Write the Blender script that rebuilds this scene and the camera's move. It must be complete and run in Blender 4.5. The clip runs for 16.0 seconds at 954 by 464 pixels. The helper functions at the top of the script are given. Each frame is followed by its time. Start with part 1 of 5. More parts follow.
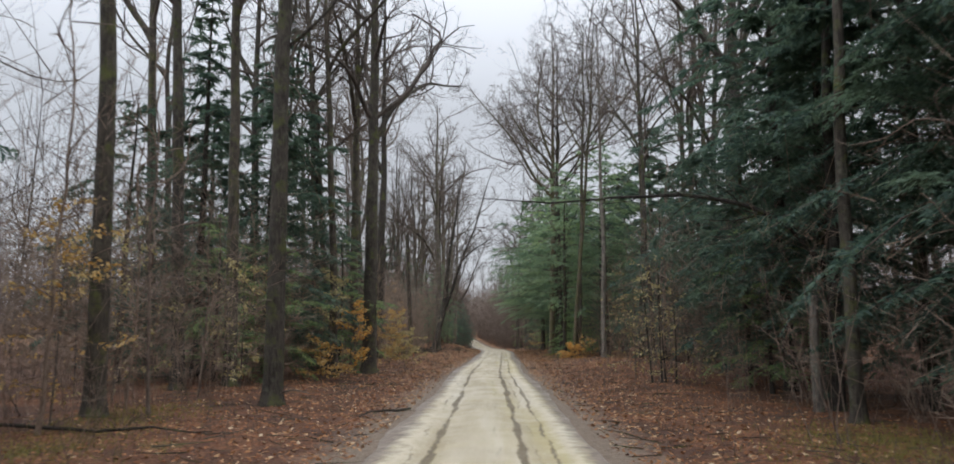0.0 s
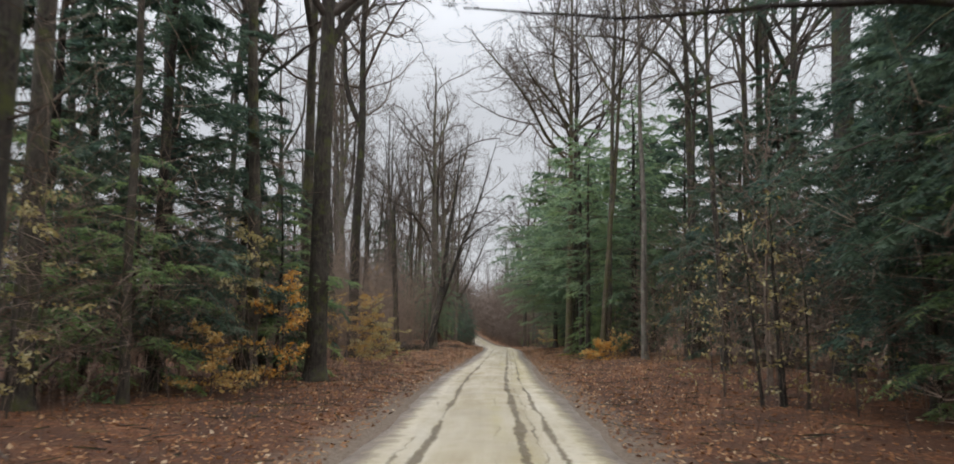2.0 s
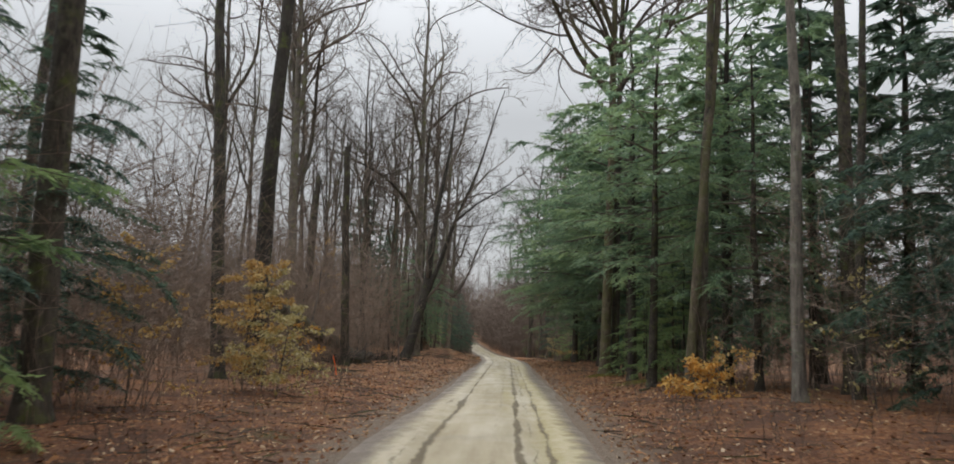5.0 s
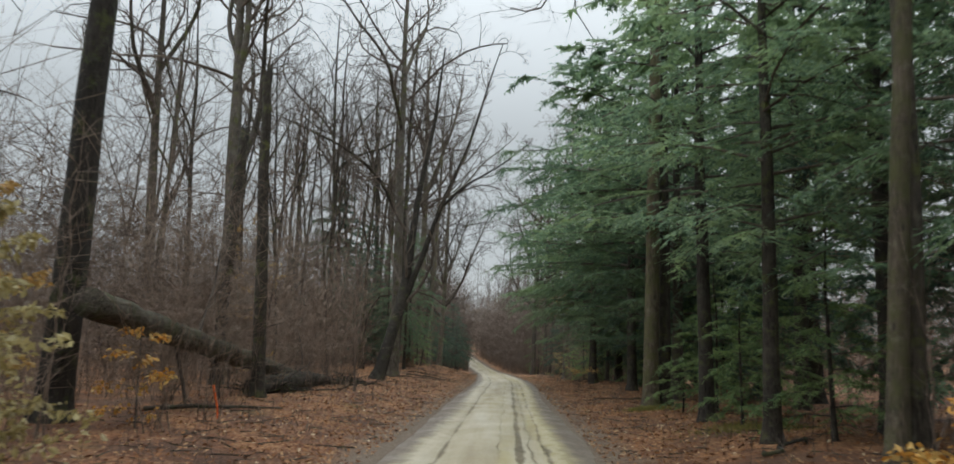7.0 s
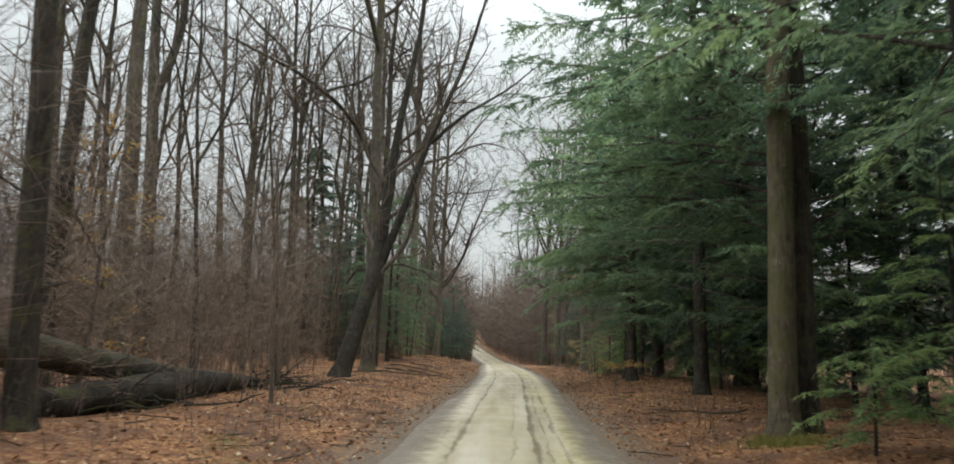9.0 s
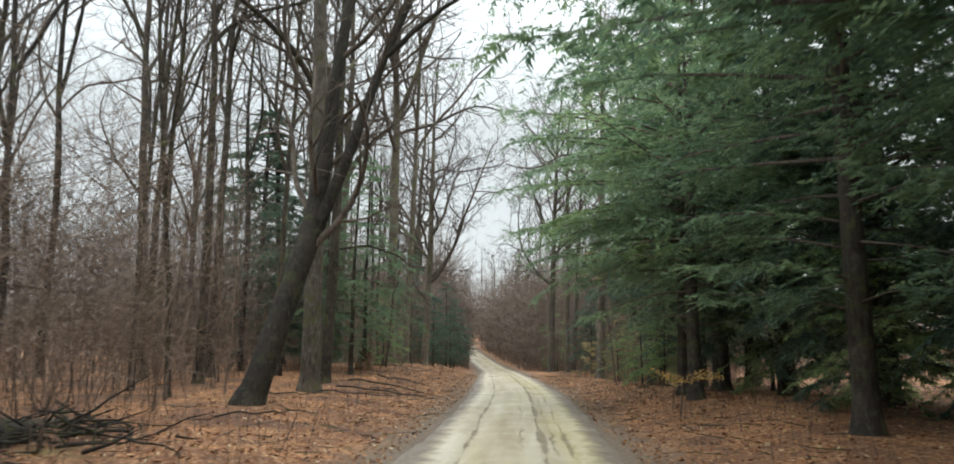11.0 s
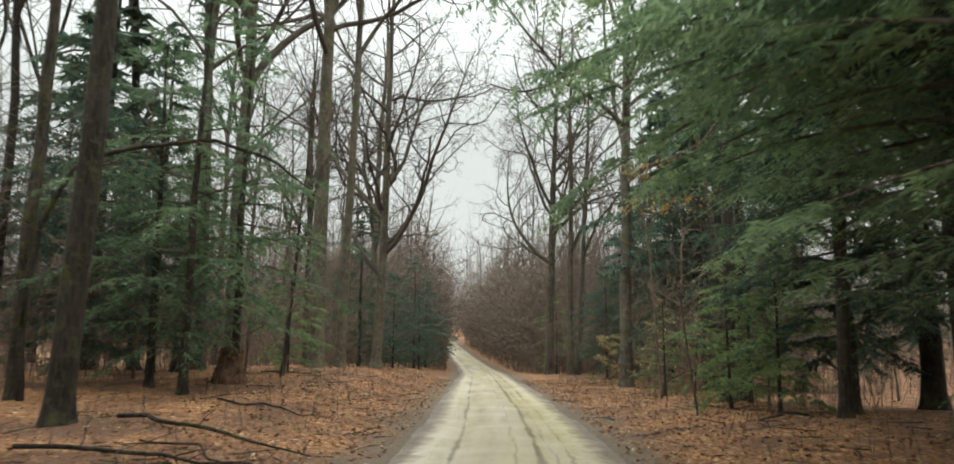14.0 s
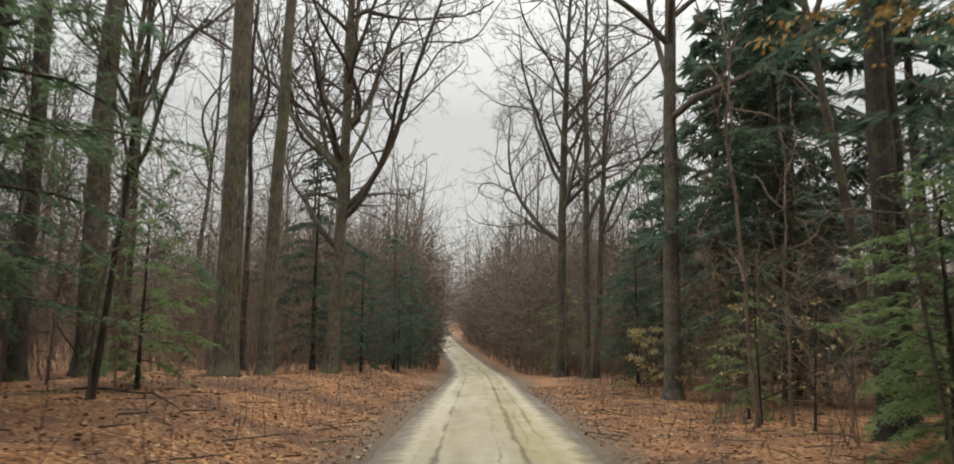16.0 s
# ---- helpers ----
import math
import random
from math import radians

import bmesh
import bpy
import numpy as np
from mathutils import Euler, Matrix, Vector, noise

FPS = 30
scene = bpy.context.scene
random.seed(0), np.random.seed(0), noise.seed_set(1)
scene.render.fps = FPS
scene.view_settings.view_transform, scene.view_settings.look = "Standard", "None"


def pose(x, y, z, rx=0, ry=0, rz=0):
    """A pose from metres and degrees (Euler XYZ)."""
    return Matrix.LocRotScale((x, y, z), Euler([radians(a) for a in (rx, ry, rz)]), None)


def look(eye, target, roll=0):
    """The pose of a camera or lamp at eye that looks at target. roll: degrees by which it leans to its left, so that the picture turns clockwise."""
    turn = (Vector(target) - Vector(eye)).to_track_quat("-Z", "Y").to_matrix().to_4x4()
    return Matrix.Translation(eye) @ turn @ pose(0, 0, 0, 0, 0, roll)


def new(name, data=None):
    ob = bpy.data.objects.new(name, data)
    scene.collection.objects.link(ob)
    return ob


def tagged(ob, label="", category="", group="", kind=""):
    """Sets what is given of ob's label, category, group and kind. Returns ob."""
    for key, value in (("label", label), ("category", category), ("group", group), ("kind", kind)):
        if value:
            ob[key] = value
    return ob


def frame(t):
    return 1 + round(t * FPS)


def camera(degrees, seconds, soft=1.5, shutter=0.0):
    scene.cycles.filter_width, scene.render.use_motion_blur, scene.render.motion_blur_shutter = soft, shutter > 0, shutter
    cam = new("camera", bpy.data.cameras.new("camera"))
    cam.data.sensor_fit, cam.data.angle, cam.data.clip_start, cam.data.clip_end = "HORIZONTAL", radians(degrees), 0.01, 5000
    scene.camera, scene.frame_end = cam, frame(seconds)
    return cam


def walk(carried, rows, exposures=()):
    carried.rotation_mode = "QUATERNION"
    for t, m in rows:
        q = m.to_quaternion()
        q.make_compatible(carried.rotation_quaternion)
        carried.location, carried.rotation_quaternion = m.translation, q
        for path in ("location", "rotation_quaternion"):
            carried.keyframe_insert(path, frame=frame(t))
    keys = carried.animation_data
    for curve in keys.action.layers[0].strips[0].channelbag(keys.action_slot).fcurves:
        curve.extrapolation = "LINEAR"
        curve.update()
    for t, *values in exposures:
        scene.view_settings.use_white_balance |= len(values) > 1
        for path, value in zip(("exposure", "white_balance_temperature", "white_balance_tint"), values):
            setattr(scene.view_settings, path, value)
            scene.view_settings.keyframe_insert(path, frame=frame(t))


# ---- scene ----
cam = camera(67.0, 16.0, soft=1.7, shutter=0.35)
PATH = [
    (0.0, 0.0, 0.0, 1.7, 98.3, 0.0, 1.4),
    (0.5, 0.079, 2.522, 1.688, 97.8, 0.0, 1.4),
    (1.0, 0.064, 5.095, 1.635, 98.3, 0.0, 1.4),
    (1.5, 0.048, 7.668, 1.583, 98.4, -0.2, 1.6),
    (2.0, 0.031, 10.287, 1.538, 98.1, -0.5, 1.8),
    (2.5, -0.033, 12.898, 1.539, 97.9, -0.7, 1.9),
    (3.0, -0.051, 15.564, 1.5, 98.4, -1.1, 2.1),
    (3.5, -0.068, 18.177, 1.501, 98.9, -1.6, 2.2),
    (4.0, -0.085, 20.789, 1.502, 98.6, -1.9, 2.0),
    (6.5, 0.025, 33.597, 1.66, 99.4, -2.2, 1.8),
    (7.0, 0.058, 36.118, 1.648, 99.8, -1.8, 1.9),
    (7.5, 0.044, 38.584, 1.675, 99.6, -1.5, 2.1),
    (8.0, 0.031, 41.057, 1.656, 98.9, -1.2, 2.4),
    (8.5, 0.018, 43.524, 1.683, 99.3, -1.1, 2.4),
    (9.0, 0.004, 45.997, 1.664, 98.9, -1.6, 2.4),
    (11.5, 0.016, 57.979, 1.699, 99.3, -0.1, 2.4),
    (12.0, 0.022, 60.447, 1.688, 98.8, -0.2, 1.9),
    (12.5, 0.029, 62.888, 1.695, 99.3, -0.2, 2.4),
    (13.0, 0.06, 65.305, 1.721, 99.4, -0.2, 2.9),
    (13.5, 0.068, 67.728, 1.703, 99.3, -0.3, 2.2),
    (14.0, 0.1, 70.129, 1.681, 99.0, -0.3, 1.6),
    (14.5, 0.132, 72.528, 1.681, 99.4, -0.3, 1.6),
    (15.0, 0.143, 74.903, 1.677, 99.1, -0.4, 1.5),
    (15.5, 0.201, 77.228, 1.711, 99.4, -0.3, 1.5),
    (16.0, 0.241, 79.49, 1.712, 98.7, -0.3, 1.7),
]
walk(cam, [(t, pose(*p)) for t, *p in PATH], [(0.0, -0.3, 6150, 12), (4.0, -0.36, 6550, 12), (6.7, -0.52, 6200, 6), (9.0, -0.13, 6450, 5), (11.5, 0.13, 6300, 5), (13.5, 0.09, 6600, 2), (16.0, -0.2, 6900, 8)])

# ---- sky and light: an overcast winter day ----
SUN_HEIGHT, SUN_TURN = 48.5, 110.0
world = bpy.data.worlds.new("overcast_sky")
scene.world = world
world.use_nodes = True
wt = world.node_tree
sky = wt.nodes.new("ShaderNodeTexSky")
sky.sky_type, sky.sun_disc = "NISHITA", False
sky.sun_elevation, sky.sun_rotation = radians(SUN_HEIGHT), radians(SUN_TURN)
sky.air_density, sky.dust_density, sky.ozone_density = 1.0, 6.0, 1.0
veil = wt.nodes.new("ShaderNodeMix")
veil.data_type = "RGBA"
veil.inputs[0].default_value = 0.8
veil.inputs[7].default_value = (8.8, 9.0, 9.1, 1)
wt.links.new(sky.outputs[0], veil.inputs[6])
# an overcast sky is brighter overhead than near the horizon
where = wt.nodes.new("ShaderNodeTexCoord")
axes = wt.nodes.new("ShaderNodeSeparateXYZ")
wt.links.new(where.outputs["Generated"], axes.inputs[0])
rise = wt.nodes.new("ShaderNodeMapRange")
rise.inputs[1].default_value, rise.inputs[2].default_value = 0.3, 1.0
rise.inputs[3].default_value, rise.inputs[4].default_value = 1.14, 4.4
wt.links.new(axes.outputs[2], rise.inputs[0])
cloud = wt.nodes.new("ShaderNodeMix")
cloud.data_type, cloud.blend_type = "RGBA", "MULTIPLY"
cloud.inputs[0].default_value = 1.0
wt.links.new(veil.outputs[2], cloud.inputs[6])
wt.links.new(rise.outputs[0], cloud.inputs[7])
wt.links.new(cloud.outputs[2], wt.nodes["Background"].inputs[0])
wt.nodes["Background"].inputs[1].default_value = 0.0915
sun_data = bpy.data.lights.new("sun", "SUN")
sun_data.energy, sun_data.angle, sun_data.color = 2.3, radians(70), (1.0, 0.98, 0.94)
sun = new("sun", sun_data)
sun.matrix_world = look((0, 0, 60), (50, 18, 0))
scene.view_settings.exposure = 0.0


# ---- materials ----
class Nodes:
    """A small helper that adds nodes to one material."""

    def __init__(self, name, rough=0.8):
        self.m = bpy.data.materials.new(name)
        self.m.use_nodes = True
        self.t = self.m.node_tree
        self.b = self.t.nodes["Principled BSDF"]
        self.b.inputs["Roughness"].default_value = rough
        self.b.inputs["Specular IOR Level"].default_value = 0.3

    def put(self, socket, value):
        if hasattr(value, "is_output"):
            self.t.links.new(value, socket)
        else:
            socket.default_value = value

    def node(self, kind, out=0, **inputs):
        n = self.t.nodes.new("ShaderNode" + kind)
        for key, value in inputs.items():
            self.put(n.inputs[key.replace("_", " ")], value)
        return n.outputs[out]

    def math(self, op, a, b=0.0, clamp=False):
        n = self.t.nodes.new("ShaderNodeMath")
        n.operation, n.use_clamp = op, clamp
        self.put(n.inputs[0], a)
        self.put(n.inputs[1], b)
        return n.outputs[0]

    def place(self, scale=(1, 1, 1), source=3):
        c = self.t.nodes.new("ShaderNodeTexCoord")
        n = self.t.nodes.new("ShaderNodeMapping")
        self.t.links.new(c.outputs[source], n.inputs[0])
        n.inputs[3].default_value = scale
        return n.outputs[0]

    def noise(self, where, scale, detail=4.0, rough=0.55):
        return self.node("TexNoise", Vector=where, Scale=scale, Detail=detail, Roughness=rough)

    def ramp(self, value, *stops):
        n = self.t.nodes.new("ShaderNodeValToRGB")
        self.put(n.inputs[0], value)
        e = n.color_ramp.elements
        while len(e) < len(stops):
            e.new(0.5)
        for x, (p, c) in zip(e, stops):
            x.position, x.color = p, (*c, 1) if len(c) == 3 else c
        return n.outputs[0]

    def mix(self, f, a, b, blend="MIX"):
        n = self.t.nodes.new("ShaderNodeMix")
        n.data_type, n.blend_type = "RGBA", blend
        self.put(n.inputs[0], f)
        self.put(n.inputs[6], a if hasattr(a, "is_output") else (*a, 1))
        self.put(n.inputs[7], b if hasattr(b, "is_output") else (*b, 1))
        return n.outputs[2]

    def bump(self, height, strength, distance):
        self.put(self.b.inputs["Normal"], self.node("Bump", Height=height, Strength=strength, Distance=distance))

    def done(self, colour):
        self.put(self.b.inputs["Base Color"], colour)
        return self.m


def bark(name, dark, light, moss=0.0, moss_colour=(0.10, 0.12, 0.03), fine=1.0, grain=(1, 1, 0.16)):
    n = Nodes(name, 0.85)
    long = n.place(grain)
    plain = n.place()
    ridges = n.noise(long, 22 * fine, 6, 0.7)
    blotch = n.noise(plain, 1.7, 4)
    c = n.ramp(ridges, (0.36, [x * 0.75 for x in dark]), (0.64, [x * 1.1 for x in light]))
    c = n.mix(n.ramp(blotch, (0.42, (0, 0, 0)), (0.75, (0.6, 0.6, 0.6))), c, [x * 1.6 for x in light], "MIX")
    if moss:
        lichen = n.noise(plain, 5.5, 7, 0.75)
        c = n.mix(n.ramp(lichen, (0.53, (0, 0, 0)), (0.64, (0.55, 0.55, 0.55))), c, [light[0] * 1.5 + 0.02, light[1] * 1.75 + 0.025, light[2] * 1.6 + 0.015])
        patch = n.noise(plain, 2.3, 6, 0.7)
        c = n.mix(n.ramp(patch, (0.62 - 0.3 * moss, (0, 0, 0)), (0.75 - 0.25 * moss, (0.85, 0.85, 0.85))), c, moss_colour)
    rnd = n.node("ObjectInfo", 5)
    n.bump(ridges, 1.0, 0.08)
    return n.done(n.mix(1.0, c, n.ramp(rnd, (0, (0.75, 0.75, 0.78)), (1, (1.2, 1.15, 1.1))), "MULTIPLY"))


def leafy(name, stops, rough=0.6, patch=None, lets=0.35, glow=(1.0, 1.0, 1.0)):
    """Leaves and needles: a colour per leaf, with some light let through."""
    n = Nodes(name, rough)
    n.b.inputs["Specular IOR Level"].default_value = 0.28
    isl = n.node("NewGeometry", 8)
    c = n.ramp(isl, *stops)
    if patch:
        p = n.noise(n.place((1, 1, 1), 3), patch[0], 3)
        c = n.mix(n.ramp(p, (0.45, (0, 0, 0)), (0.72, (1, 1, 1))), c, patch[1])
    n.put(n.b.inputs["Base Color"], c)
    t = n.node("BsdfTranslucent", Color=n.mix(1.0, c, glow, "MULTIPLY"))
    mixer = n.t.nodes.new("ShaderNodeMixShader")
    mixer.inputs[0].default_value = lets
    n.t.links.new(n.b.outputs[0], mixer.inputs[1])
    n.t.links.new(t, mixer.inputs[2])
    n.t.links.new(mixer.outputs[0], n.t.nodes["Material Output"].inputs[0])
    return n.m


BARK = bark("grey_brown_bark", (0.020, 0.0175, 0.014), (0.080, 0.070, 0.057), 0.35)
BARK_DARK = bark("dark_wet_bark", (0.014, 0.012, 0.010), (0.054, 0.047, 0.039), 0.28)
BARK_WET = bark("black_wet_bark", (0.009, 0.008, 0.007), (0.034, 0.030, 0.025), 0.25, (0.05, 0.06, 0.02))
BARK_PALE = bark("pale_smooth_bark", (0.065, 0.060, 0.052), (0.175, 0.160, 0.140), 0.2, fine=0.6)
BARK_MOSS = bark("mossy_bark", (0.040, 0.033, 0.024), (0.140, 0.113, 0.080), 0.6, (0.105, 0.11, 0.04))
BARK_LOG = bark("old_log_bark", (0.026, 0.023, 0.018), (0.11, 0.098, 0.078), 0.5, (0.07, 0.08, 0.038), grain=(1, 0.16, 1))
BARK_GREY = bark("grey_lichened_bark", (0.036, 0.032, 0.027), (0.135, 0.120, 0.100), 0.35)
BARK_ROT = bark("rotten_red_wood", (0.045, 0.027, 0.018), (0.15, 0.088, 0.056), 0.15)
TWIG = bark("twig_bark", (0.052, 0.044, 0.036), (0.145, 0.122, 0.100))
BRUSH = bark("brush_twig", (0.098, 0.075, 0.060), (0.235, 0.185, 0.148))
# needles as lit; dimmer copies follow with the shade in their colour
NEEDLE = leafy("hemlock_needles", [(0, (0.121, 0.185, 0.134)), (0.55, (0.188, 0.274, 0.181)), (1, (0.263, 0.361, 0.204))],
               0.5, (0.5, (0.255, 0.340, 0.158)), 0.62, (1.2, 1.2, 1.14))
# dimmer copy of NEEDLE: weaker light on these crowns put into the colour
NEEDLE_DIM = leafy("dimmed_hemlock_needles", [(0, (0.074, 0.122, 0.090)), (0.55, (0.110, 0.176, 0.110)), (1, (0.158, 0.238, 0.127))],
                   0.5, (0.55, (0.185, 0.254, 0.126)), 0.58, (1.1, 1.1, 1.08))
# darker copy of the needles: shade on early and set-back crowns painted in
NEEDLE_SHADED = leafy("shaded_hemlock_needles", [(0, (0.047, 0.083, 0.069)), (0.55, (0.076, 0.125, 0.096)), (1, (0.116, 0.174, 0.112))],
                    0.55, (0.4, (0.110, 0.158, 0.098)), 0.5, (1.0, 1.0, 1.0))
# young growth is yellower; its lightness also carries light at the track's edge
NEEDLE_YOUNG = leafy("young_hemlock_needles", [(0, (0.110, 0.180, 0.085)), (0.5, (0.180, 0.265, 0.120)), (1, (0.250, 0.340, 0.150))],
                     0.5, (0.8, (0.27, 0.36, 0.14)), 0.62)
LEAF_GOLD = leafy("golden_beech_leaf", [(0, (0.36, 0.20, 0.06)), (0.5, (0.48, 0.31, 0.10)), (1, (0.54, 0.42, 0.20))])
LEAF_ORANGE = leafy("orange_beech_leaf", [(0, (0.48, 0.21, 0.035)), (0.45, (0.60, 0.33, 0.07)), (1, (0.62, 0.47, 0.19))])
LEAF_PALE = leafy("pale_yellow_leaf", [(0, (0.30, 0.24, 0.09)), (0.6, (0.44, 0.38, 0.17)), (1, (0.52, 0.48, 0.30))])
GRASS = leafy("verge_grass_blade", [(0, (0.11, 0.12, 0.03)), (0.6, (0.20, 0.19, 0.05)), (1, (0.30, 0.25, 0.09))])
LEAF_FLOOR = leafy("fallen_leaf", [(0, (0.075, 0.036, 0.021)), (0.3, (0.19, 0.082, 0.037)), (0.7, (0.36, 0.185, 0.085)), (0.9, (0.44, 0.29, 0.16)), (1, (0.58, 0.47, 0.33))], 0.7)


def floor_material():
    n = Nodes("leaf_litter", 0.8)
    uv = n.t.nodes.new("ShaderNodeUVMap").outputs[0]
    sep = n.t.nodes.new("ShaderNodeSeparateXYZ")
    n.t.links.new(uv, sep.inputs[0])
    pos = n.place((1, 1, 1), 3)
    cell = n.t.nodes.new("ShaderNodeTexVoronoi")
    n.put(cell.inputs["Vector"], pos)
    cell.inputs["Scale"].default_value = 19
    one = n.t.nodes.new("ShaderNodeSeparateColor")
    n.t.links.new(cell.outputs["Color"], one.inputs[0])
    leaf = n.ramp(one.outputs[0], (0, (0.085, 0.034, 0.015)), (0.4, (0.225, 0.105, 0.048)), (0.8, (0.33, 0.175, 0.083)), (1, (0.45, 0.31, 0.18)))
    drift = n.noise(pos, 0.55, 5, 0.6)
    leaf = n.mix(n.ramp(drift, (0.38, (0.85, 0.85, 0.85)), (0.60, (0, 0, 0))), leaf, (0.078, 0.045, 0.032))
    sodden = n.noise(pos, 2.6, 6, 0.7)
    leaf = n.mix(n.ramp(sodden, (0.36, (0.75, 0.75, 0.75)), (0.52, (0, 0, 0))), leaf, (0.095, 0.050, 0.034))
    # canopy shade painted over the first stretch; litter beyond turns lighter, more orange
    unshaded = n.math("MULTIPLY", n.math("ADD", n.math("SUBTRACT", sep.outputs[1], 40.0), n.math("MULTIPLY", n.noise(pos, 0.12, 3), 20.0)), 0.021, True)
    leaf = n.mix(unshaded, n.mix(1.0, leaf, (0.58, 0.46, 0.39), "MULTIPLY"), n.mix(1.0, leaf, (1.56, 1.53, 1.48), "MULTIPLY"))
    # shade under the hemlocks, painted in as a mottled dark brown
    reach = n.math("MULTIPLY", n.math("SUBTRACT", 14.0, n.math("ABSOLUTE", n.math("SUBTRACT", sep.outputs[1], 71.0))), 0.3, True)
    inward = n.math("MULTIPLY", n.math("ADD", n.math("SUBTRACT", sep.outputs[0], 3.6), n.math("MULTIPLY", drift, 2.4)), 0.55, True)
    hemlock_shade = n.math("MULTIPLY", n.math("MULTIPLY", reach, inward), 0.15)
    leaf = n.mix(hemlock_shade, leaf, n.ramp(n.noise(pos, 14, 5, 0.7), (0.35, (0.035, 0.022, 0.017)), (0.65, (0.11, 0.065, 0.048))))
    moss = n.noise(pos, 0.33, 5, 0.7)
    leaf = n.mix(n.ramp(moss, (0.60, (0, 0, 0)), (0.72, (0.65, 0.65, 0.65))), leaf, (0.12, 0.115, 0.03))
    edge = n.math("ADD", n.math("ABSOLUTE", sep.outputs[0]), n.math("MULTIPLY", n.math("SUBTRACT", n.noise(pos, 1.6, 5, 0.65), 0.5), 1.7))
    soil = n.ramp(n.noise(pos, 9, 5, 0.7), (0.3, (0.10, 0.073, 0.052)), (0.7, (0.25, 0.195, 0.145)))
    c = n.mix(n.ramp(n.math("MULTIPLY", edge, 0.1), (0.0, (1, 1, 1)), (0.205, (1, 1, 1)), (0.28, (0, 0, 0))), leaf, soil)
    n.bump(n.math("ADD", cell.outputs["Distance"], n.noise(pos, 30, 3)), 0.8, 0.05)
    return n.done(c), edge


def road_material():
    n = Nodes("wet_sand_road", 0.55)
    uv = n.t.nodes.new("ShaderNodeUVMap").outputs[0]
    sep = n.t.nodes.new("ShaderNodeSeparateXYZ")
    n.t.links.new(uv, sep.inputs[0])
    u, v = sep.outputs[0], sep.outputs[1]
    pos = n.place((1, 1, 1), 3)
    streak = n.noise(n.place((1.3, 0.12, 1), 2), 1.0, 5, 0.6)
    fine = n.noise(pos, 40, 4, 0.7)
    c = n.ramp(streak, (0.3, (0.30, 0.25, 0.16)), (0.5, (0.41, 0.36, 0.255)), (0.7, (0.52, 0.48, 0.39)))
    c = n.mix(0.35, c, n.ramp(fine, (0.3, (0.6, 0.6, 0.6)), (0.7, (1.2, 1.2, 1.2))), "MULTIPLY")
    further = n.math("MULTIPLY", n.math("SUBTRACT", v, 44.0), 0.09, True)  # the ruts are softer in the second half
    olive = n.math("ADD", n.noise(n.place((1.1, 0.06, 1), 2), 1.0, 4), n.math("MULTIPLY", u, 0.09))
    olive = n.math("ADD", olive, n.math("MULTIPLY", further, 0.03))
    c = n.mix(n.ramp(olive, (0.52, (0, 0, 0)), (0.68, (0.7, 0.7, 0.7))), c, (0.35, 0.30, 0.145))
    wet = None
    jag = n.math("MULTIPLY", n.math("SUBTRACT", n.noise(n.place((3.0, 2.6, 1), 2), 1.0, 5, 0.75), 0.5), 0.16)
    for k, (at, wide, swing, keep) in enumerate(((-0.84, 0.10, 0.15, 0.27), (0.52, 0.11, 0.15, 0.27), (0.98, 0.10, 0.20, 0.36), (-1.12, 0.07, 0.25, 0.44), (0.14, 0.05, 0.28, 0.44), (0.74, 0.06, 0.3, 0.42))):
        wave = n.noise(n.place((0.0, 0.22 + 0.05 * k, 3.7 * k + 1), 2), 1.0, 6, 0.72)
        off = n.math("ABSOLUTE", n.math("ADD", jag, n.math("SUBTRACT", n.math("SUBTRACT", u, at), n.math("MULTIPLY", n.math("SUBTRACT", wave, 0.5), swing * 2))))
        gap = n.noise(n.place((0.3, 0.35, 9.1 * k + 2), 2), 1.0, 5, 0.65)
        fade = (0.07, 0.0, 0.0, 0.04, -0.12, -0.1)[k]
        width = n.math("MULTIPLY", n.math("SUBTRACT", n.math("SUBTRACT", gap, keep), n.math("MULTIPLY", further, fade)), wide * 3, True)
        line = n.math("MULTIPLY", n.math("SUBTRACT", width, off), n.math("SUBTRACT", 26.0, n.math("MULTIPLY", further, 8.0)), True)
        wet = line if wet is None else n.math("MAXIMUM", wet, line)
    c = n.mix(n.math("MULTIPLY", wet, n.math("SUBTRACT", 0.88, n.math("MULTIPLY", further, 0.16))), c, (0.115, 0.088, 0.05))
    side = n.math("ADD", n.math("ABSOLUTE", u), n.math("MULTIPLY", n.math("SUBTRACT", n.noise(pos, 2.4, 5, 0.65), 0.5), 0.9))
    dirt = n.ramp(n.noise(pos, 9, 5, 0.7), (0.3, (0.10, 0.08, 0.065)), (0.7, (0.26, 0.215, 0.17)))
    narrow = n.math("SUBTRACT", 1.0, n.math("MULTIPLY", n.math("ABSOLUTE", n.math("SUBTRACT", v, 58.0)), 0.07), True)
    side = n.math("ADD", side, n.math("MULTIPLY", narrow, 0.22))
    ridge = n.math("MULTIPLY", n.math("SUBTRACT", 0.16, n.math("ABSOLUTE", n.math("SUBTRACT", side, 1.22))), 6.0, True)
    c = n.mix(n.math("MULTIPLY", ridge, 0.4), c, (0.58, 0.53, 0.42))
    c = n.mix(n.math("MULTIPLY", n.math("SUBTRACT", side, 1.30), 3.6, True), c, dirt)
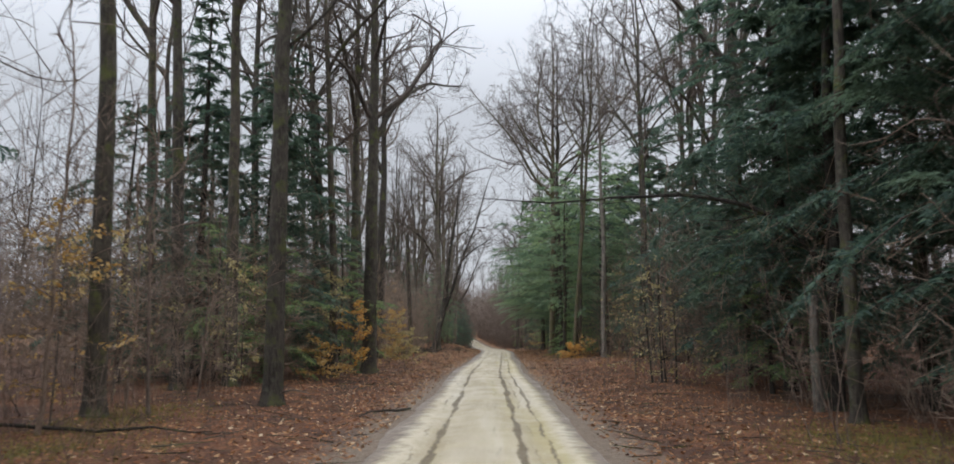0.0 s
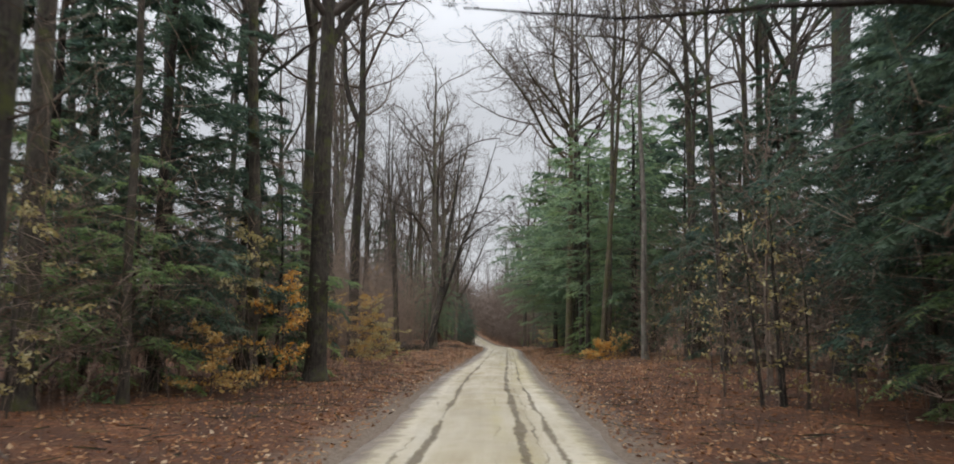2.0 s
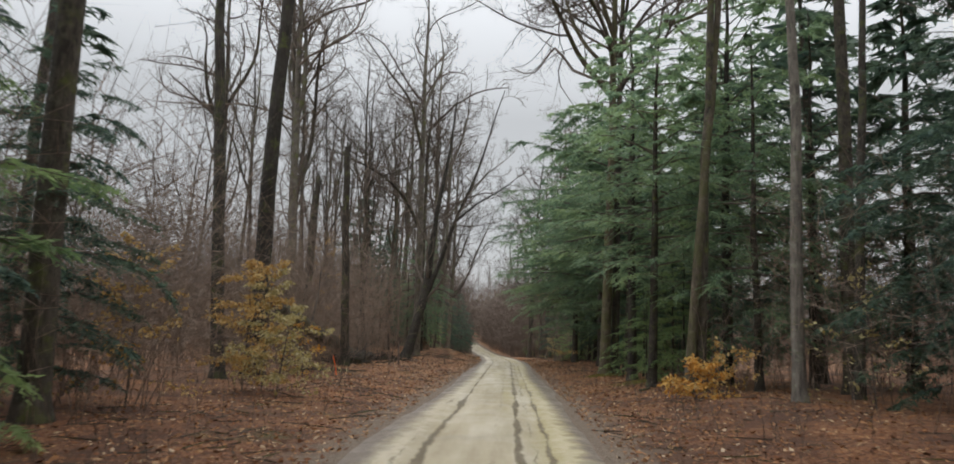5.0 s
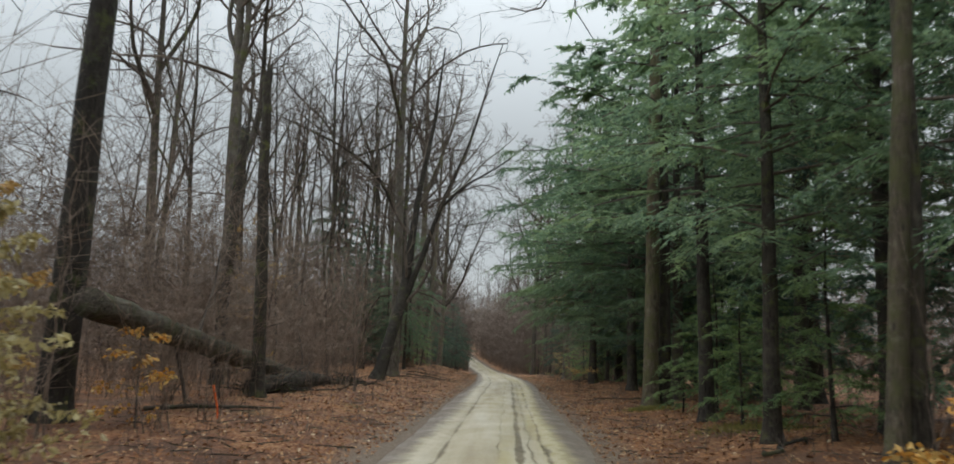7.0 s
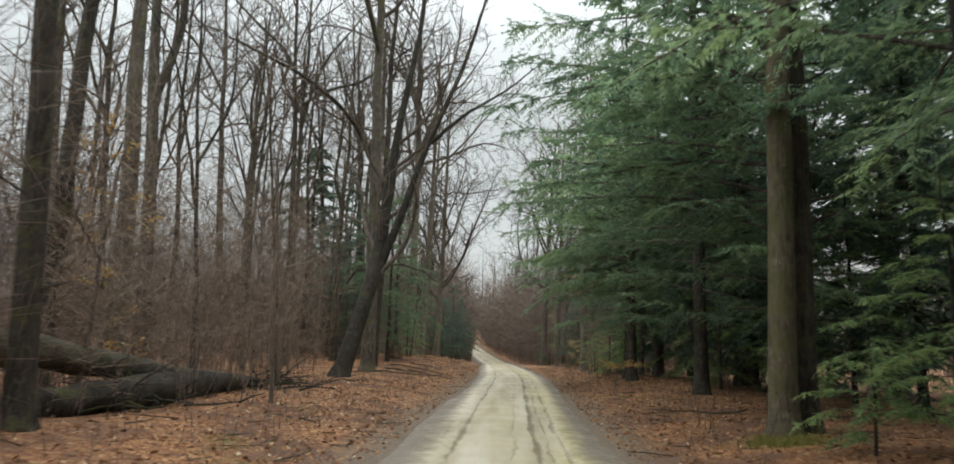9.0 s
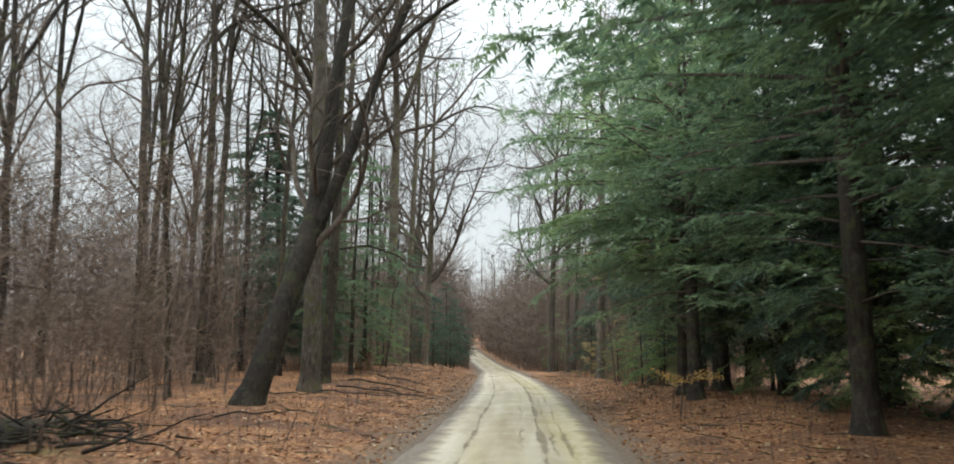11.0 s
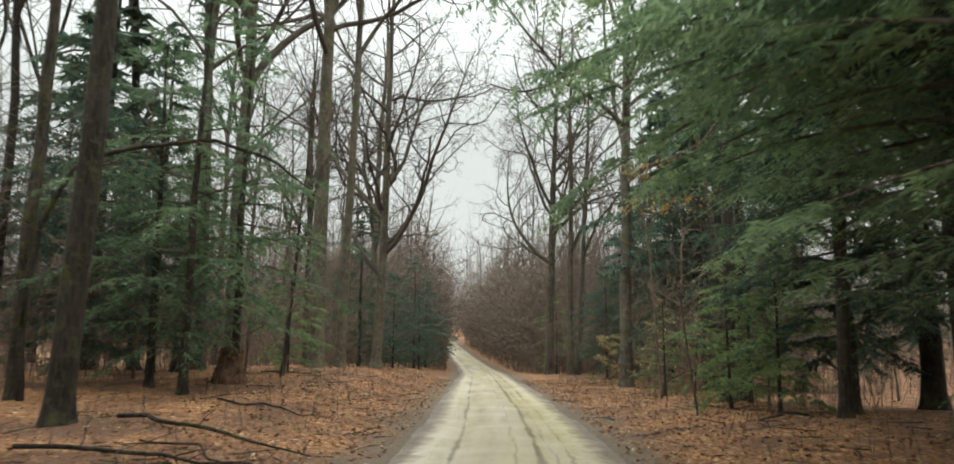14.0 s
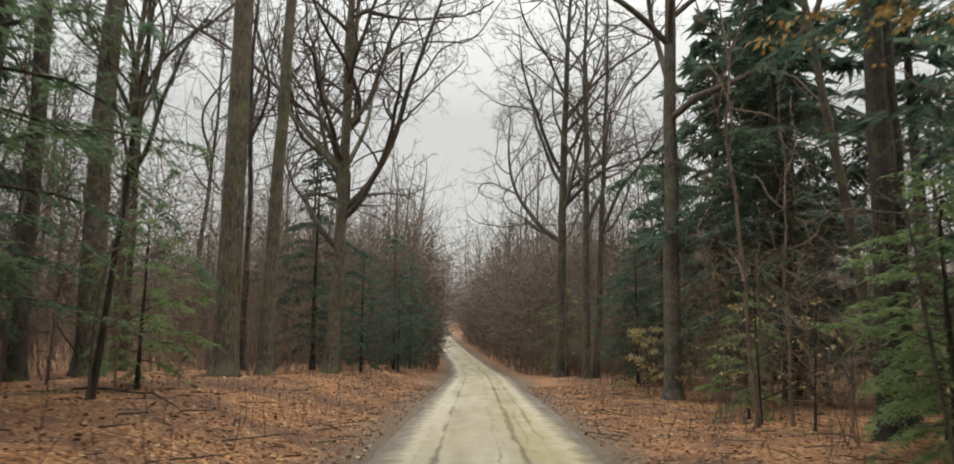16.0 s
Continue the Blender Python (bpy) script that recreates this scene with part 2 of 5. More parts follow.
    rough = n.ramp(n.noise(pos, 0.8, 3), (0.35, (0.4, 0.4, 0.4)), (0.65, (0.7, 0.7, 0.7)))
    n.put(n.b.inputs["Roughness"], rough)
    n.bump(n.math("ADD", n.math("SUBTRACT", fine, n.math("MULTIPLY", wet, 2.0)), n.math("MULTIPLY", streak, 2.0)), 0.5, 0.02)
    return n.done(c)


ROAD = road_material()


# ---- mesh building with arrays ----
class Soup:
    def __init__(self):
        self.v, self.t, self.q, self.n = [], [], [], 0

    def add(self, v, quads=None, tris=None):
        v = np.asarray(v, float).reshape(-1, 3)
        if quads is not None and len(quads):
            self.q.append(np.asarray(quads) + self.n)
        if tris is not None and len(tris):
            self.t.append(np.asarray(tris) + self.n)
        self.v.append(v)
        self.n += len(v)
        return self

    def join(self, other, m=None):
        v = np.concatenate(other.v)
        if m is not None:
            a = np.array(m)
            v = v @ a[:3, :3].T + a[:3, 3]
        return self.add(v, np.concatenate(other.q) if other.q else None, np.concatenate(other.t) if other.t else None)

    def mesh(self, name, material, smooth=True):
        me = bpy.data.meshes.new(name)
        if not self.n:
            return me
        v = np.concatenate(self.v)
        q = np.concatenate(self.q) if self.q else np.zeros((0, 4), int)
        t = np.concatenate(self.t) if self.t else np.zeros((0, 3), int)
        me.vertices.add(len(v))
        me.vertices.foreach_set("co", v.astype(np.float32).ravel())
        loops = np.concatenate([q.ravel(), t.ravel()]).astype(np.int32)
        me.loops.add(len(loops))
        me.loops.foreach_set("vertex_index", loops)
        count = len(q) + len(t)
        me.polygons.add(count)
        starts = np.concatenate([np.arange(len(q)) * 4, len(q) * 4 + np.arange(len(t)) * 3]).astype(np.int32)
        me.polygons.foreach_set("loop_start", starts)
        me.polygons.foreach_set("use_smooth", np.full(count, smooth, bool))
        me.update(calc_edges=True)
        me.materials.append(material)
        return me


def unit(a):
    return a / np.maximum(np.linalg.norm(a, axis=-1, keepdims=True), 1e-9)


def tubes(soup, P, R, sides):
    """Round branches along the lines P (b, s, 3) with radii R (b, s)."""
    b, s, _ = P.shape
    T = unit(np.gradient(P, axis=1))
    whole = unit(P[:, -1] - P[:, 0])
    ref = np.where(np.abs(whole[:, 2:3]) < 0.8, np.array([[0, 0, 1.0]]), np.array([[1.0, 0, 0]]))[:, None, :]
    U = unit(np.cross(T, np.broadcast_to(ref, T.shape)))
    W = np.cross(T, U)
    a = np.arange(sides) * 2 * np.pi / sides
    ring = U[:, :, None, :] * np.cos(a)[None, None, :, None] + W[:, :, None, :] * np.sin(a)[None, None, :, None]
    V = P[:, :, None, :] + ring * R[:, :, None, None]
    i = np.arange(b)[:, None, None] * s * sides
    j = np.arange(s - 1)[None, :, None] * sides
    k = np.arange(sides)[None, None, :]
    k2 = (k + 1) % sides
    Q = np.stack(np.broadcast_arrays(i + j + k, i + j + k2, i + j + sides + k2, i + j + sides + k), -1)
    soup.add(V.reshape(-1, 3), Q.reshape(-1, 4))


def blades(soup, P, R):
    """Fine twigs: narrow tapering strips along the lines P (b, s, 3)."""
    b, s, _ = P.shape
    d = unit(P[:, -1] - P[:, 0])
    spin = np.stack([np.sin(np.arange(b) * 1.7), np.cos(np.arange(b) * 2.3), np.sin(np.arange(b) * 0.9 + 1)], 1)
    w = unit(np.cross(d, spin))[:, None, :] * (R * 0.95)[:, :, None]
    V = np.concatenate([(P - w)[:, :-1], (P + w)[:, :-1], P[:, -1:]], 1)
    n = s - 1
    i = np.arange(b)[:, None] * (2 * n + 1)
    for k in range(n - 1):
        soup.q.append((i + np.array([k, k + 1, n + k + 1, n + k])) + soup.n)
    soup.add(V.reshape(-1, 3), None, i + np.array([n - 1, 2 * n, 2 * n - 1]))


def grow(rng, P, R, n, t0, t1, ang, ratio, seg, up, wig, rr, least, taper=0.55):
    """Side branches: n on each line of P."""
    b, s, _ = P.shape
    t = t0 + (t1 - t0) * (np.arange(n)[None, :] + rng.random((b, n))) / n
    f = np.clip(t * (s - 1), 0, s - 1.001)
    i = f.astype(int)
    w = (f - i)[..., None]
    rows = np.arange(b)[:, None]
    at = P[rows, i] * (1 - w) + P[rows, i + 1] * w
    T = unit(P[rows, i + 1] - P[rows, i])
    rad = R[rows, i] * (1 - w[..., 0]) + R[rows, i + 1] * w[..., 0]
    full = np.linalg.norm(np.diff(P, axis=1), axis=2).sum(1)[:, None]
    L = full * ratio * (1 - taper * (t - t0) / max(t1 - t0, 1e-6)) * rng.uniform(0.65, 1.25, (b, n))
    az = np.arange(n)[None, :] * 2.4 + rng.uniform(0, 6.28, (b, 1)) + rng.normal(0, 0.4, (b, n))
    ref = np.where(np.abs(T[..., 2:3]) < 0.9, np.array([0, 0, 1.0]), np.array([1.0, 0, 0]))
    U = unit(np.cross(T, ref))
    W = np.cross(T, U)
    a = radians(ang) + rng.normal(0, 0.18, (b, n))
    d = T * np.cos(a)[..., None] + (U * np.cos(az)[..., None] + W * np.sin(az)[..., None]) * np.sin(a)[..., None]
    d, at, L, rad = d.reshape(-1, 3), at.reshape(-1, 3), L.reshape(-1), rad.reshape(-1)
    r0 = np.maximum(np.minimum(rad * rr, L * 0.018 + least), least)
    pts = [at]
    turn = rng.normal(0, wig * 0.6, d.shape)
    for _ in range(seg):
        turn = turn * 0.55 + rng.normal(0, wig * 0.72, d.shape)
        d = unit(d + np.array([0, 0, up]) + turn)
        pts.append(pts[-1] + d * (L / seg)[:, None])
    Q = np.stack(pts, 1)
    S = r0[:, None] * np.linspace(1, 0.35, seg + 1)[None, :]
    return Q, np.maximum(S, least * 0.6)


def stem(rng, h, r, lean=(0.0, 0.0), n=14, wig=0.012, bend=0.0, top=0.16, flare=0.45):
    """A trunk's line and radii. lean: how far it goes sideways for each metre of height."""
    z = np.concatenate([[-0.35, 0.0, 0.12, 0.3, 0.6, 1.1], np.linspace(2.0, h, n)]) if h > 4 else np.linspace(-0.2, h, n)
    drift = np.cumsum(rng.normal(0, wig, (len(z), 2)), 0) * np.sqrt(np.clip(z, 0, None) / 6 + 0.02)[:, None]
    x = lean[0] * z + bend * (z / h) ** 2 * h + drift[:, 0]
    y = lean[1] * z + drift[:, 1]
    R = r * ((1 - np.clip(z, 0, None) / h) ** 0.75 * (1 - top) + top) * (1 + flare * np.exp(-np.clip(z, 0, None) / 0.22) * (h > 4))
    P = np.stack([x, y, z], 1)
    f = np.linspace(0, len(z) - 1, 22)
    idx = np.arange(len(z))
    P = np.stack([np.interp(f, idx, P[:, k]) for k in range(3)], 1)
    return P, np.interp(f, idx, R)


def bare_tree(seed, h, r, lean=(0.0, 0.0), clear=0.45, limbs=15, ang=50, ratio=0.34, forks=(), bend=0.0, detail=3, up=0.13, wig=0.03, dead=0, top=0.16):
    """Trunk and crown of a leafless broadleaf tree. forks: (height share, compass degrees, degrees off, length share, girth share)."""
    rng = np.random.default_rng(seed)
    P, R = stem(rng, h, r, lean, wig=wig, bend=bend, top=top)
    lines, radii = [P], [R]
    given = len(forks) > 0
    if not forks and detail > 1:
        turn = rng.uniform(0, 360)
        forks = [(clear + 0.03 + 0.1 * k, turn + 140 * k + rng.normal(0, 20), rng.uniform(20, 34), rng.uniform(0.36, 0.48), rng.uniform(0.55, 0.72)) for k in range(2)]

    def along(share):
        return float(np.interp(share * h, P[:, 2], np.arange(22))) / 21

    clear = along(clear)
    for share, az, off, long, girth in forks:
        f = along(share) * 21
        i = int(f)
        at = P[i] + (P[min(i + 1, 21)] - P[i]) * (f - i)
        a, o = radians(az), radians(off)
        d = unit(np.array([np.cos(a) * np.sin(o) + lean[0] * 0.5, np.sin(a) * np.sin(o), np.cos(o)]))
        pts = [at - d * 0.05]
        L, bow = h * long, np.zeros(3)
        for _ in range(21):
            bow = bow * 0.7 + rng.normal(0, 0.05, 3)
            d = unit(d + np.array([0, 0, 0.03]) + bow)
            pts.append(pts[-1] + d * L / 21)
        lines.append(np.array(pts))
        radii.append(R[i] * girth * (1 - np.linspace(0, 1, 22)) ** 0.8 + 0.015)
    trunk, crown = Soup(), Soup()
    P, R = np.stack(lines), np.stack(radii)
    tubes(trunk, P, R, 12)
    A = grow(rng, P[:1], R[:1], limbs if given else max(limbs * 2 // 3, 5), clear, 0.98, ang, ratio, 9, up, 0.26, 0.55, 0.022)
    if len(lines) > 1:
        B = grow(rng, P[1:], R[1:], max(limbs * 2 // 3 if given else limbs * 2 // 5, 4), 0.3, 0.98, ang, ratio * 1.2, 9, up, 0.26, 0.55, 0.022)
        A = np.concatenate([A[0], B[0]]), np.concatenate([A[1], B[1]])
    tubes(crown, *A, 6 if detail > 2 else 4)
    if dead:
        D = grow(rng, P[:1], R[:1], dead, 0.12, clear, 80, 0.07, 4, -0.02, 0.15, 0.15, 0.008)
        tubes(crown, *D, 4)
    C = grow(rng, *A, 8 if detail > 2 else 6, 0.15, 1.0, 50, 0.46, 5 if detail > 2 else 4, 0.05, 0.36, 0.6, 0.011)
    (tubes(crown, *C, 3) if detail > 1 else blades(crown, *C))
    D = grow(rng, *C, 5 if detail > 2 else 4, 0.12, 1.0, 44, 0.52, 2, 0.05, 0.26, 0.6, 0.007)
    blades(crown, *D)
    if detail > 1:
        blades(crown, *grow(rng, *D, 5 if detail > 2 else 4, 0.15, 1.0, 40, 0.75, 1, 0.04, 0.1, 0.7, 0.005))
    return trunk, crown


def needles(soup, rng, A, D, L, size, per, wide=0.30):
    """Flat sprays along twigs that start at A, run along D for L; per: leaflets to a metre."""
    size = np.broadcast_to(size, len(A))
    n = np.maximum((L * per).astype(int), 4)
    k = np.repeat(np.arange(len(A)), n)
    first = np.concatenate([[0], np.cumsum(n)[:-1]])
    j = np.arange(len(k)) - first[k]
    t = (j + 0.5) / n[k]
    flat = unit(np.cross(D, np.array([0, 0, 1.0])))[k]
    side = np.where(j % 2 == 0, 1.0, -1.0)[:, None]
    d = unit(D[k] * 0.55 + flat * side * 0.9 + rng.normal(0, 0.25, (len(k), 3)) + np.array([0, 0, -0.14]))
    s = (size[k] * (1.25 - 0.75 * t) * rng.uniform(0.7, 1.3, len(k)))[:, None]
    at = A[k] + D[k] * (L[k] * t)[:, None] - np.array([0, 0, 1.0]) * (0.16 * L[k] * t ** 2)[:, None]
    w = unit(np.cross(d, np.array([0, 0, 1.0])) + rng.normal(0, 0.55, (len(k), 3))) * s * wide * 0.5
    V = np.stack([at - w, at + w, at + d * s + np.array([0, 0, -1.0]) * s * 0.15], 1)
    soup.add(V.reshape(-1, 3), None, np.arange(len(k) * 3).reshape(-1, 3))


def hemlock(seed, h, r, clear, reach, step=0.24, per=15, size=0.15, lean=(0.0, 0.0), droop=0.42, thick=11, wide=0.42, full=1.25, high=0.32, roadward=0.0, boughs=()):
    """Trunk and drooping crown of an eastern hemlock."""
    rng = np.random.default_rng(seed)
    P, R = stem(rng, h, r, lean, wig=0.02, top=0.06, flare=0.45)
    trunk, crown = Soup(), Soup()
    tubes(trunk, P[None], R[None], 12)
    z = np.arange(clear, h - 0.2, step) + rng.uniform(-0.1, 0.1, len(np.arange(clear, h - 0.2, step)))
    share = np.clip((z - clear) / (h - clear), 0, 1)
    L = reach * (1 - share ** full) * np.clip(0.58 + 0.2 * (z - clear), 0.58, 1) * rng.uniform(0.6, 1.12, len(z)) + 0.35
    az = np.arange(len(z)) * 2.4 + rng.normal(0, 0.35, len(z))
    L = np.minimum(L * (1 - roadward * np.cos(az)), 1.4 + 0.62 * z)
    if boughs:  # single long limbs: height, direction, length
        extra = np.array(boughs)
        z, az, L = np.append(z, extra[:, 0]), np.append(az, extra[:, 1]), np.append(L, extra[:, 2])
        share = np.clip((z - clear) / (h - clear), 0, 1)
    at = np.stack([np.interp(z, P[:, 2], P[:, 0]), np.interp(z, P[:, 2], P[:, 1]), z], 1)
    rise = rng.normal(0.12, 0.12, len(z)) + share * 0.35
    s = np.linspace(0, 1, 8)
    out = np.stack([np.cos(az), np.sin(az)], 1)
    B = np.zeros((len(z), 8, 3))
    B[:, :, :2] = at[:, None, :2] + out[:, None, :] * (L[:, None] * s)[..., None]
    B[:, :, :2] += np.cumsum(rng.normal(0, 0.035, (len(z), 8, 2)), 1) * L[:, None, None] * 0.5
    B[:, :, 2] = z[:, None] + L[:, None] * (rise[:, None] * s - droop * s ** 2 * rng.uniform(0.6, 1.4, (len(z), 1)))
    tubes(crown, B[:, [0, 2, 4, 7]], np.maximum(L[:, None] * 0.011 * (1.05 - s[[0, 2, 4, 7]]), 0.004), 3)
    n = np.maximum((L * thick * np.where(z < 9.5, 1, high)).astype(int), 6)
    k = np.repeat(np.arange(len(z)), n)
    t = rng.uniform(0.12, 1.0, len(k)) ** 0.85
    f = np.clip(t * 7, 0, 6.999)
    i = f.astype(int)
    w = (f - i)[:, None]
    A = B[k, i] * (1 - w) + B[k, i + 1] * w
    T = unit(B[k, i + 1] - B[k, i])
    flat = unit(np.cross(T, np.array([0, 0, 1.0])))
    side = rng.choice([-1.0, 1.0], len(k))[:, None]
    D = unit(T * rng.uniform(0.25, 1.0, (len(k), 1)) + flat * side + np.stack([rng.normal(0, 0.15, len(k)), rng.normal(0, 0.15, len(k)), rng.normal(-0.18, 0.26, len(k))], 1))
    l = L[k] * (0.29 * (1 - t) + 0.13) * rng.uniform(0.6, 1.2, len(k)) + 0.08
    leaf = Soup()
    needles(leaf, rng, A, D, l, np.where(A[:, 2] < 9.5, size, size * 2.1), per, wide)
    needles(leaf, rng, B[:, 6], unit(B[:, 7] - B[:, 6]), L * 0.25 + 0.15, size, per, wide)
    return trunk, crown, leaf


def leaves(soup, rng, A, size, hang=0.8):
    """Small folded leaves at A that hang down."""
    n = len(A)
    d = unit(rng.normal(0, 1, (n, 3)) * np.array([1, 1, 0.5]) + np.array([0, 0, -hang]))
    s = (size * rng.uniform(0.6, 1.25, n))[:, None]
    w = unit(np.cross(d, rng.normal(0, 1, (n, 3)))) * s * 0.24
    up = unit(np.cross(d, w)) * s * 0.08
    V = np.stack([A, A + d * s * 0.5 + w + up, A + d * s, A + d * s * 0.5 - w + up], 1)
    i = np.arange(n)[:, None] * 4
    soup.add(V.reshape(-1, 3), None, np.concatenate([i + np.array([0, 1, 2]), i + np.array([0, 2, 3])]))


def beech(seed, h, count, reach, per=10, size=0.11, low=0.12, r=0.02):
    """A thin sapling in flat layers that keeps its dry leaves."""
    rng = np.random.default_rng(seed)
    P, R = stem(rng, h, r, (rng.normal(0, 0.05), rng.normal(0, 0.05)), wig=0.02, top=0.2)
    wood, leaf = Soup(), Soup()
    tubes(wood, P[None], R[None], 6)
    A = grow(rng, P[None], R[None], count, low, 0.97, 80, reach / h, 6, 0.0, 0.06, 0.5, 0.004)
    tubes(wood, *A, 4)
    B = grow(rng, *A, 6, 0.15, 1.0, 46, 0.5, 3, -0.01, 0.10, 0.6, 0.0025)
    B[0][:, :, 2] = B[0][:, :1, 2] + (B[0][:, :, 2] - B[0][:, :1, 2]) * 0.3
    tubes(wood, *B, 3)
    L = np.concatenate([A[0].reshape(-1, 3), B[0].reshape(-1, 3)])
    pick = L[rng.integers(0, len(L), count * per * 6)] + rng.normal(0, 0.035, (count * per * 6, 3))
    leaves(leaf, rng, pick[pick[:, 2] > 0.1], size)
    return wood, leaf


def bush(seed, h, stems=5, spread=0.35, least=0.004):
    """Leafless brush: thin stems and twigs."""
    rng = np.random.default_rng(seed)
    S = Soup()
    az = rng.uniform(0, 6.28, stems)
    d = unit(np.stack([np.cos(az) * spread, np.sin(az) * spread, np.ones(stems)], 1))
    P = [rng.normal(0, 0.12, (stems, 3)) * np.array([1, 1, 0])]
    for _ in range(5):
        d = unit(d + rng.normal(0, 0.09, d.shape) + np.array([0, 0, 0.05]))
        P.append(P[-1] + d * (h / 5 * rng.uniform(0.6, 1.2, (stems, 1))))
    P = np.stack(P, 1)
    R = np.linspace(0.010, 0.004, 6)[None] * np.ones((stems, 1)) * (h / 2.2) ** 0.5
    tubes(S, P, R, 3)
    A = grow(rng, P, R, 5, 0.25, 1.0, 45, 0.42, 2, 0.04, 0.12, 0.6, least)
    blades(S, *A)
    blades(S, *grow(rng, *A, 3, 0.2, 1.0, 40, 0.5, 1, 0.03, 0.1, 0.6, least * 0.8))
    return S


# ---- the lie of the land ----
ROAD_Y = [-20, 95, 120, 150, 181, 211, 272, 420]
BEND_Y = [-20, 12, 25, 34, 46, 58, 68, 77, 86, 93, 101, 117, 127, 140, 152, 170, 181, 211, 272, 420]
BEND_X = [-0.1, -0.1, -0.17, -0.32, -0.13, 0.0, 0.08, 0.2, 0.28, 0.04, -0.22, -0.66, -1.05, -1.9, -2.8, -4.8, -6.2, -10.5, -16.0, -30.0]
ROAD_Z = [0, 0, -0.35, -0.6, 0.7, 3.0, 6.2, 8.0]
BANK_Y = [-10, 20, 35, 55, 74, 88, 100, 130, 300]
BANK_LEFT = [0.15, 0.1, 0.15, 0.3, 0.4, 0.75, 0.85, 0.6, 0.8]
BANK_RIGHT = [0.1, 0.05, 0.4, 0.5, 0.4, 0.25, 0.0, 0.1, 0.5]


def soft_line(y, xs, ys):
    y = np.asarray(y, float)
    return sum(np.interp(y + d, xs, ys) for d in (-12, -6, 0, 6, 12)) / 5


def road_x(y):
    y = np.asarray(y, float)
    return sum(np.interp(y + d, BEND_Y, BEND_X) for d in (-4, -2, 0, 2, 4)) / 5


def waves(x, y):
    return (np.sin(x * 0.9 + 1.3 * np.sin(y * 0.37)) * np.sin(y * 0.71 + 0.8 * np.sin(x * 0.53)) * 0.5
            + np.sin(x * 2.3 + y * 1.1 + 1.7) * np.sin(y * 1.9 - x * 0.7) * 0.25 + np.sin(x * 0.21 + 0.4) * np.sin(y * 0.17 + 1.1))


def ground_z(x, y):
    x, y = np.asarray(x, float), np.asarray(y, float)
    u = x - road_x(y)
    d = np.abs(u)
    k = np.clip((d - 1.7) / 4.3, 0, 1)
    k = k * k * (3 - 2 * k)
    bank = np.where(u < 0, np.interp(y, BANK_Y, BANK_LEFT), np.interp(y, BANK_Y, BANK_RIGHT))
    far = np.clip((d - 12) / 60, 0, 1)
    return soft_line(y, ROAD_Y, ROAD_Z) + k * bank + k * 0.10 * waves(x, y) - 0.03 * (d < 1.6) + far * 1.0


def sheet(name, xs, ys, zf, material):
    X, Y = np.meshgrid(xs, ys)
    Z = zf(X, Y)
    n, m = X.shape
    i = (np.arange(n - 1)[:, None] * m + np.arange(m - 1)[None]).reshape(-1, 1)
    S = Soup().add(np.stack([X, Y, Z], -1).reshape(-1, 3), np.concatenate([i, i + 1, i + m + 1, i + m], 1))
    me = S.mesh(name, material)
    co = np.stack([X - road_x(Y), Y], -1).reshape(-1, 2)
    idx = np.zeros(len(me.loops), np.int32)
    me.loops.foreach_get("vertex_index", idx)
    me.uv_layers.new(name="lateral").data.foreach_set("uv", co[idx].astype(np.float32).ravel())
    return tagged(new(name, me), kind="structure")


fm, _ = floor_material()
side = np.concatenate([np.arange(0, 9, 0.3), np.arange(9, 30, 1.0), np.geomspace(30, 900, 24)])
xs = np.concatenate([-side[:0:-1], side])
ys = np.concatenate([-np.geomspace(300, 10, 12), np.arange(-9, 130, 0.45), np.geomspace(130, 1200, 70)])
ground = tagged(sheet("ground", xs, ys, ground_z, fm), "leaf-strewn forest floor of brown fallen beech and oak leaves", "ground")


def road_sheet():
    us = np.linspace(-1.95, 1.95, 48)
    vs = np.concatenate([np.arange(-8, 100, 0.2), np.arange(100, 300, 0.8)])
    U, Vv = np.meshgrid(us, vs)
    X = U + road_x(Vv)
    rut = -0.035 * np.exp(-((np.abs(U) - 0.80) / 0.22) ** 2) + 0.015 * np.exp(-((U + 0.05) / 0.3) ** 2)
    edge = np.clip((np.abs(U) - 1.45) / 0.5, 0, 1)
    Z = soft_line(Vv, ROAD_Y, ROAD_Z) + rut + 0.012 * waves(X * 3, Vv * 1.5) + 0.012 - edge * 0.06 + 0.02
    n, m = X.shape
    i = (np.arange(n - 1)[:, None] * m + np.arange(m - 1)[None]).reshape(-1, 1)
    me = Soup().add(np.stack([X, Vv, Z], -1).reshape(-1, 3), np.concatenate([i, i + 1, i + m + 1, i + m], 1)).mesh("road", ROAD)
    idx = np.zeros(len(me.loops), np.int32)
    me.loops.foreach_get("vertex_index", idx)
    co = np.stack([U, Vv], -1).reshape(-1, 2)
    me.uv_layers.new(name="lateral").data.foreach_set("uv", co[idx].astype(np.float32).ravel())
    return tagged(new("road", me), "rutted one-lane track of pale wet sand", "road", kind="structure")


road_sheet()


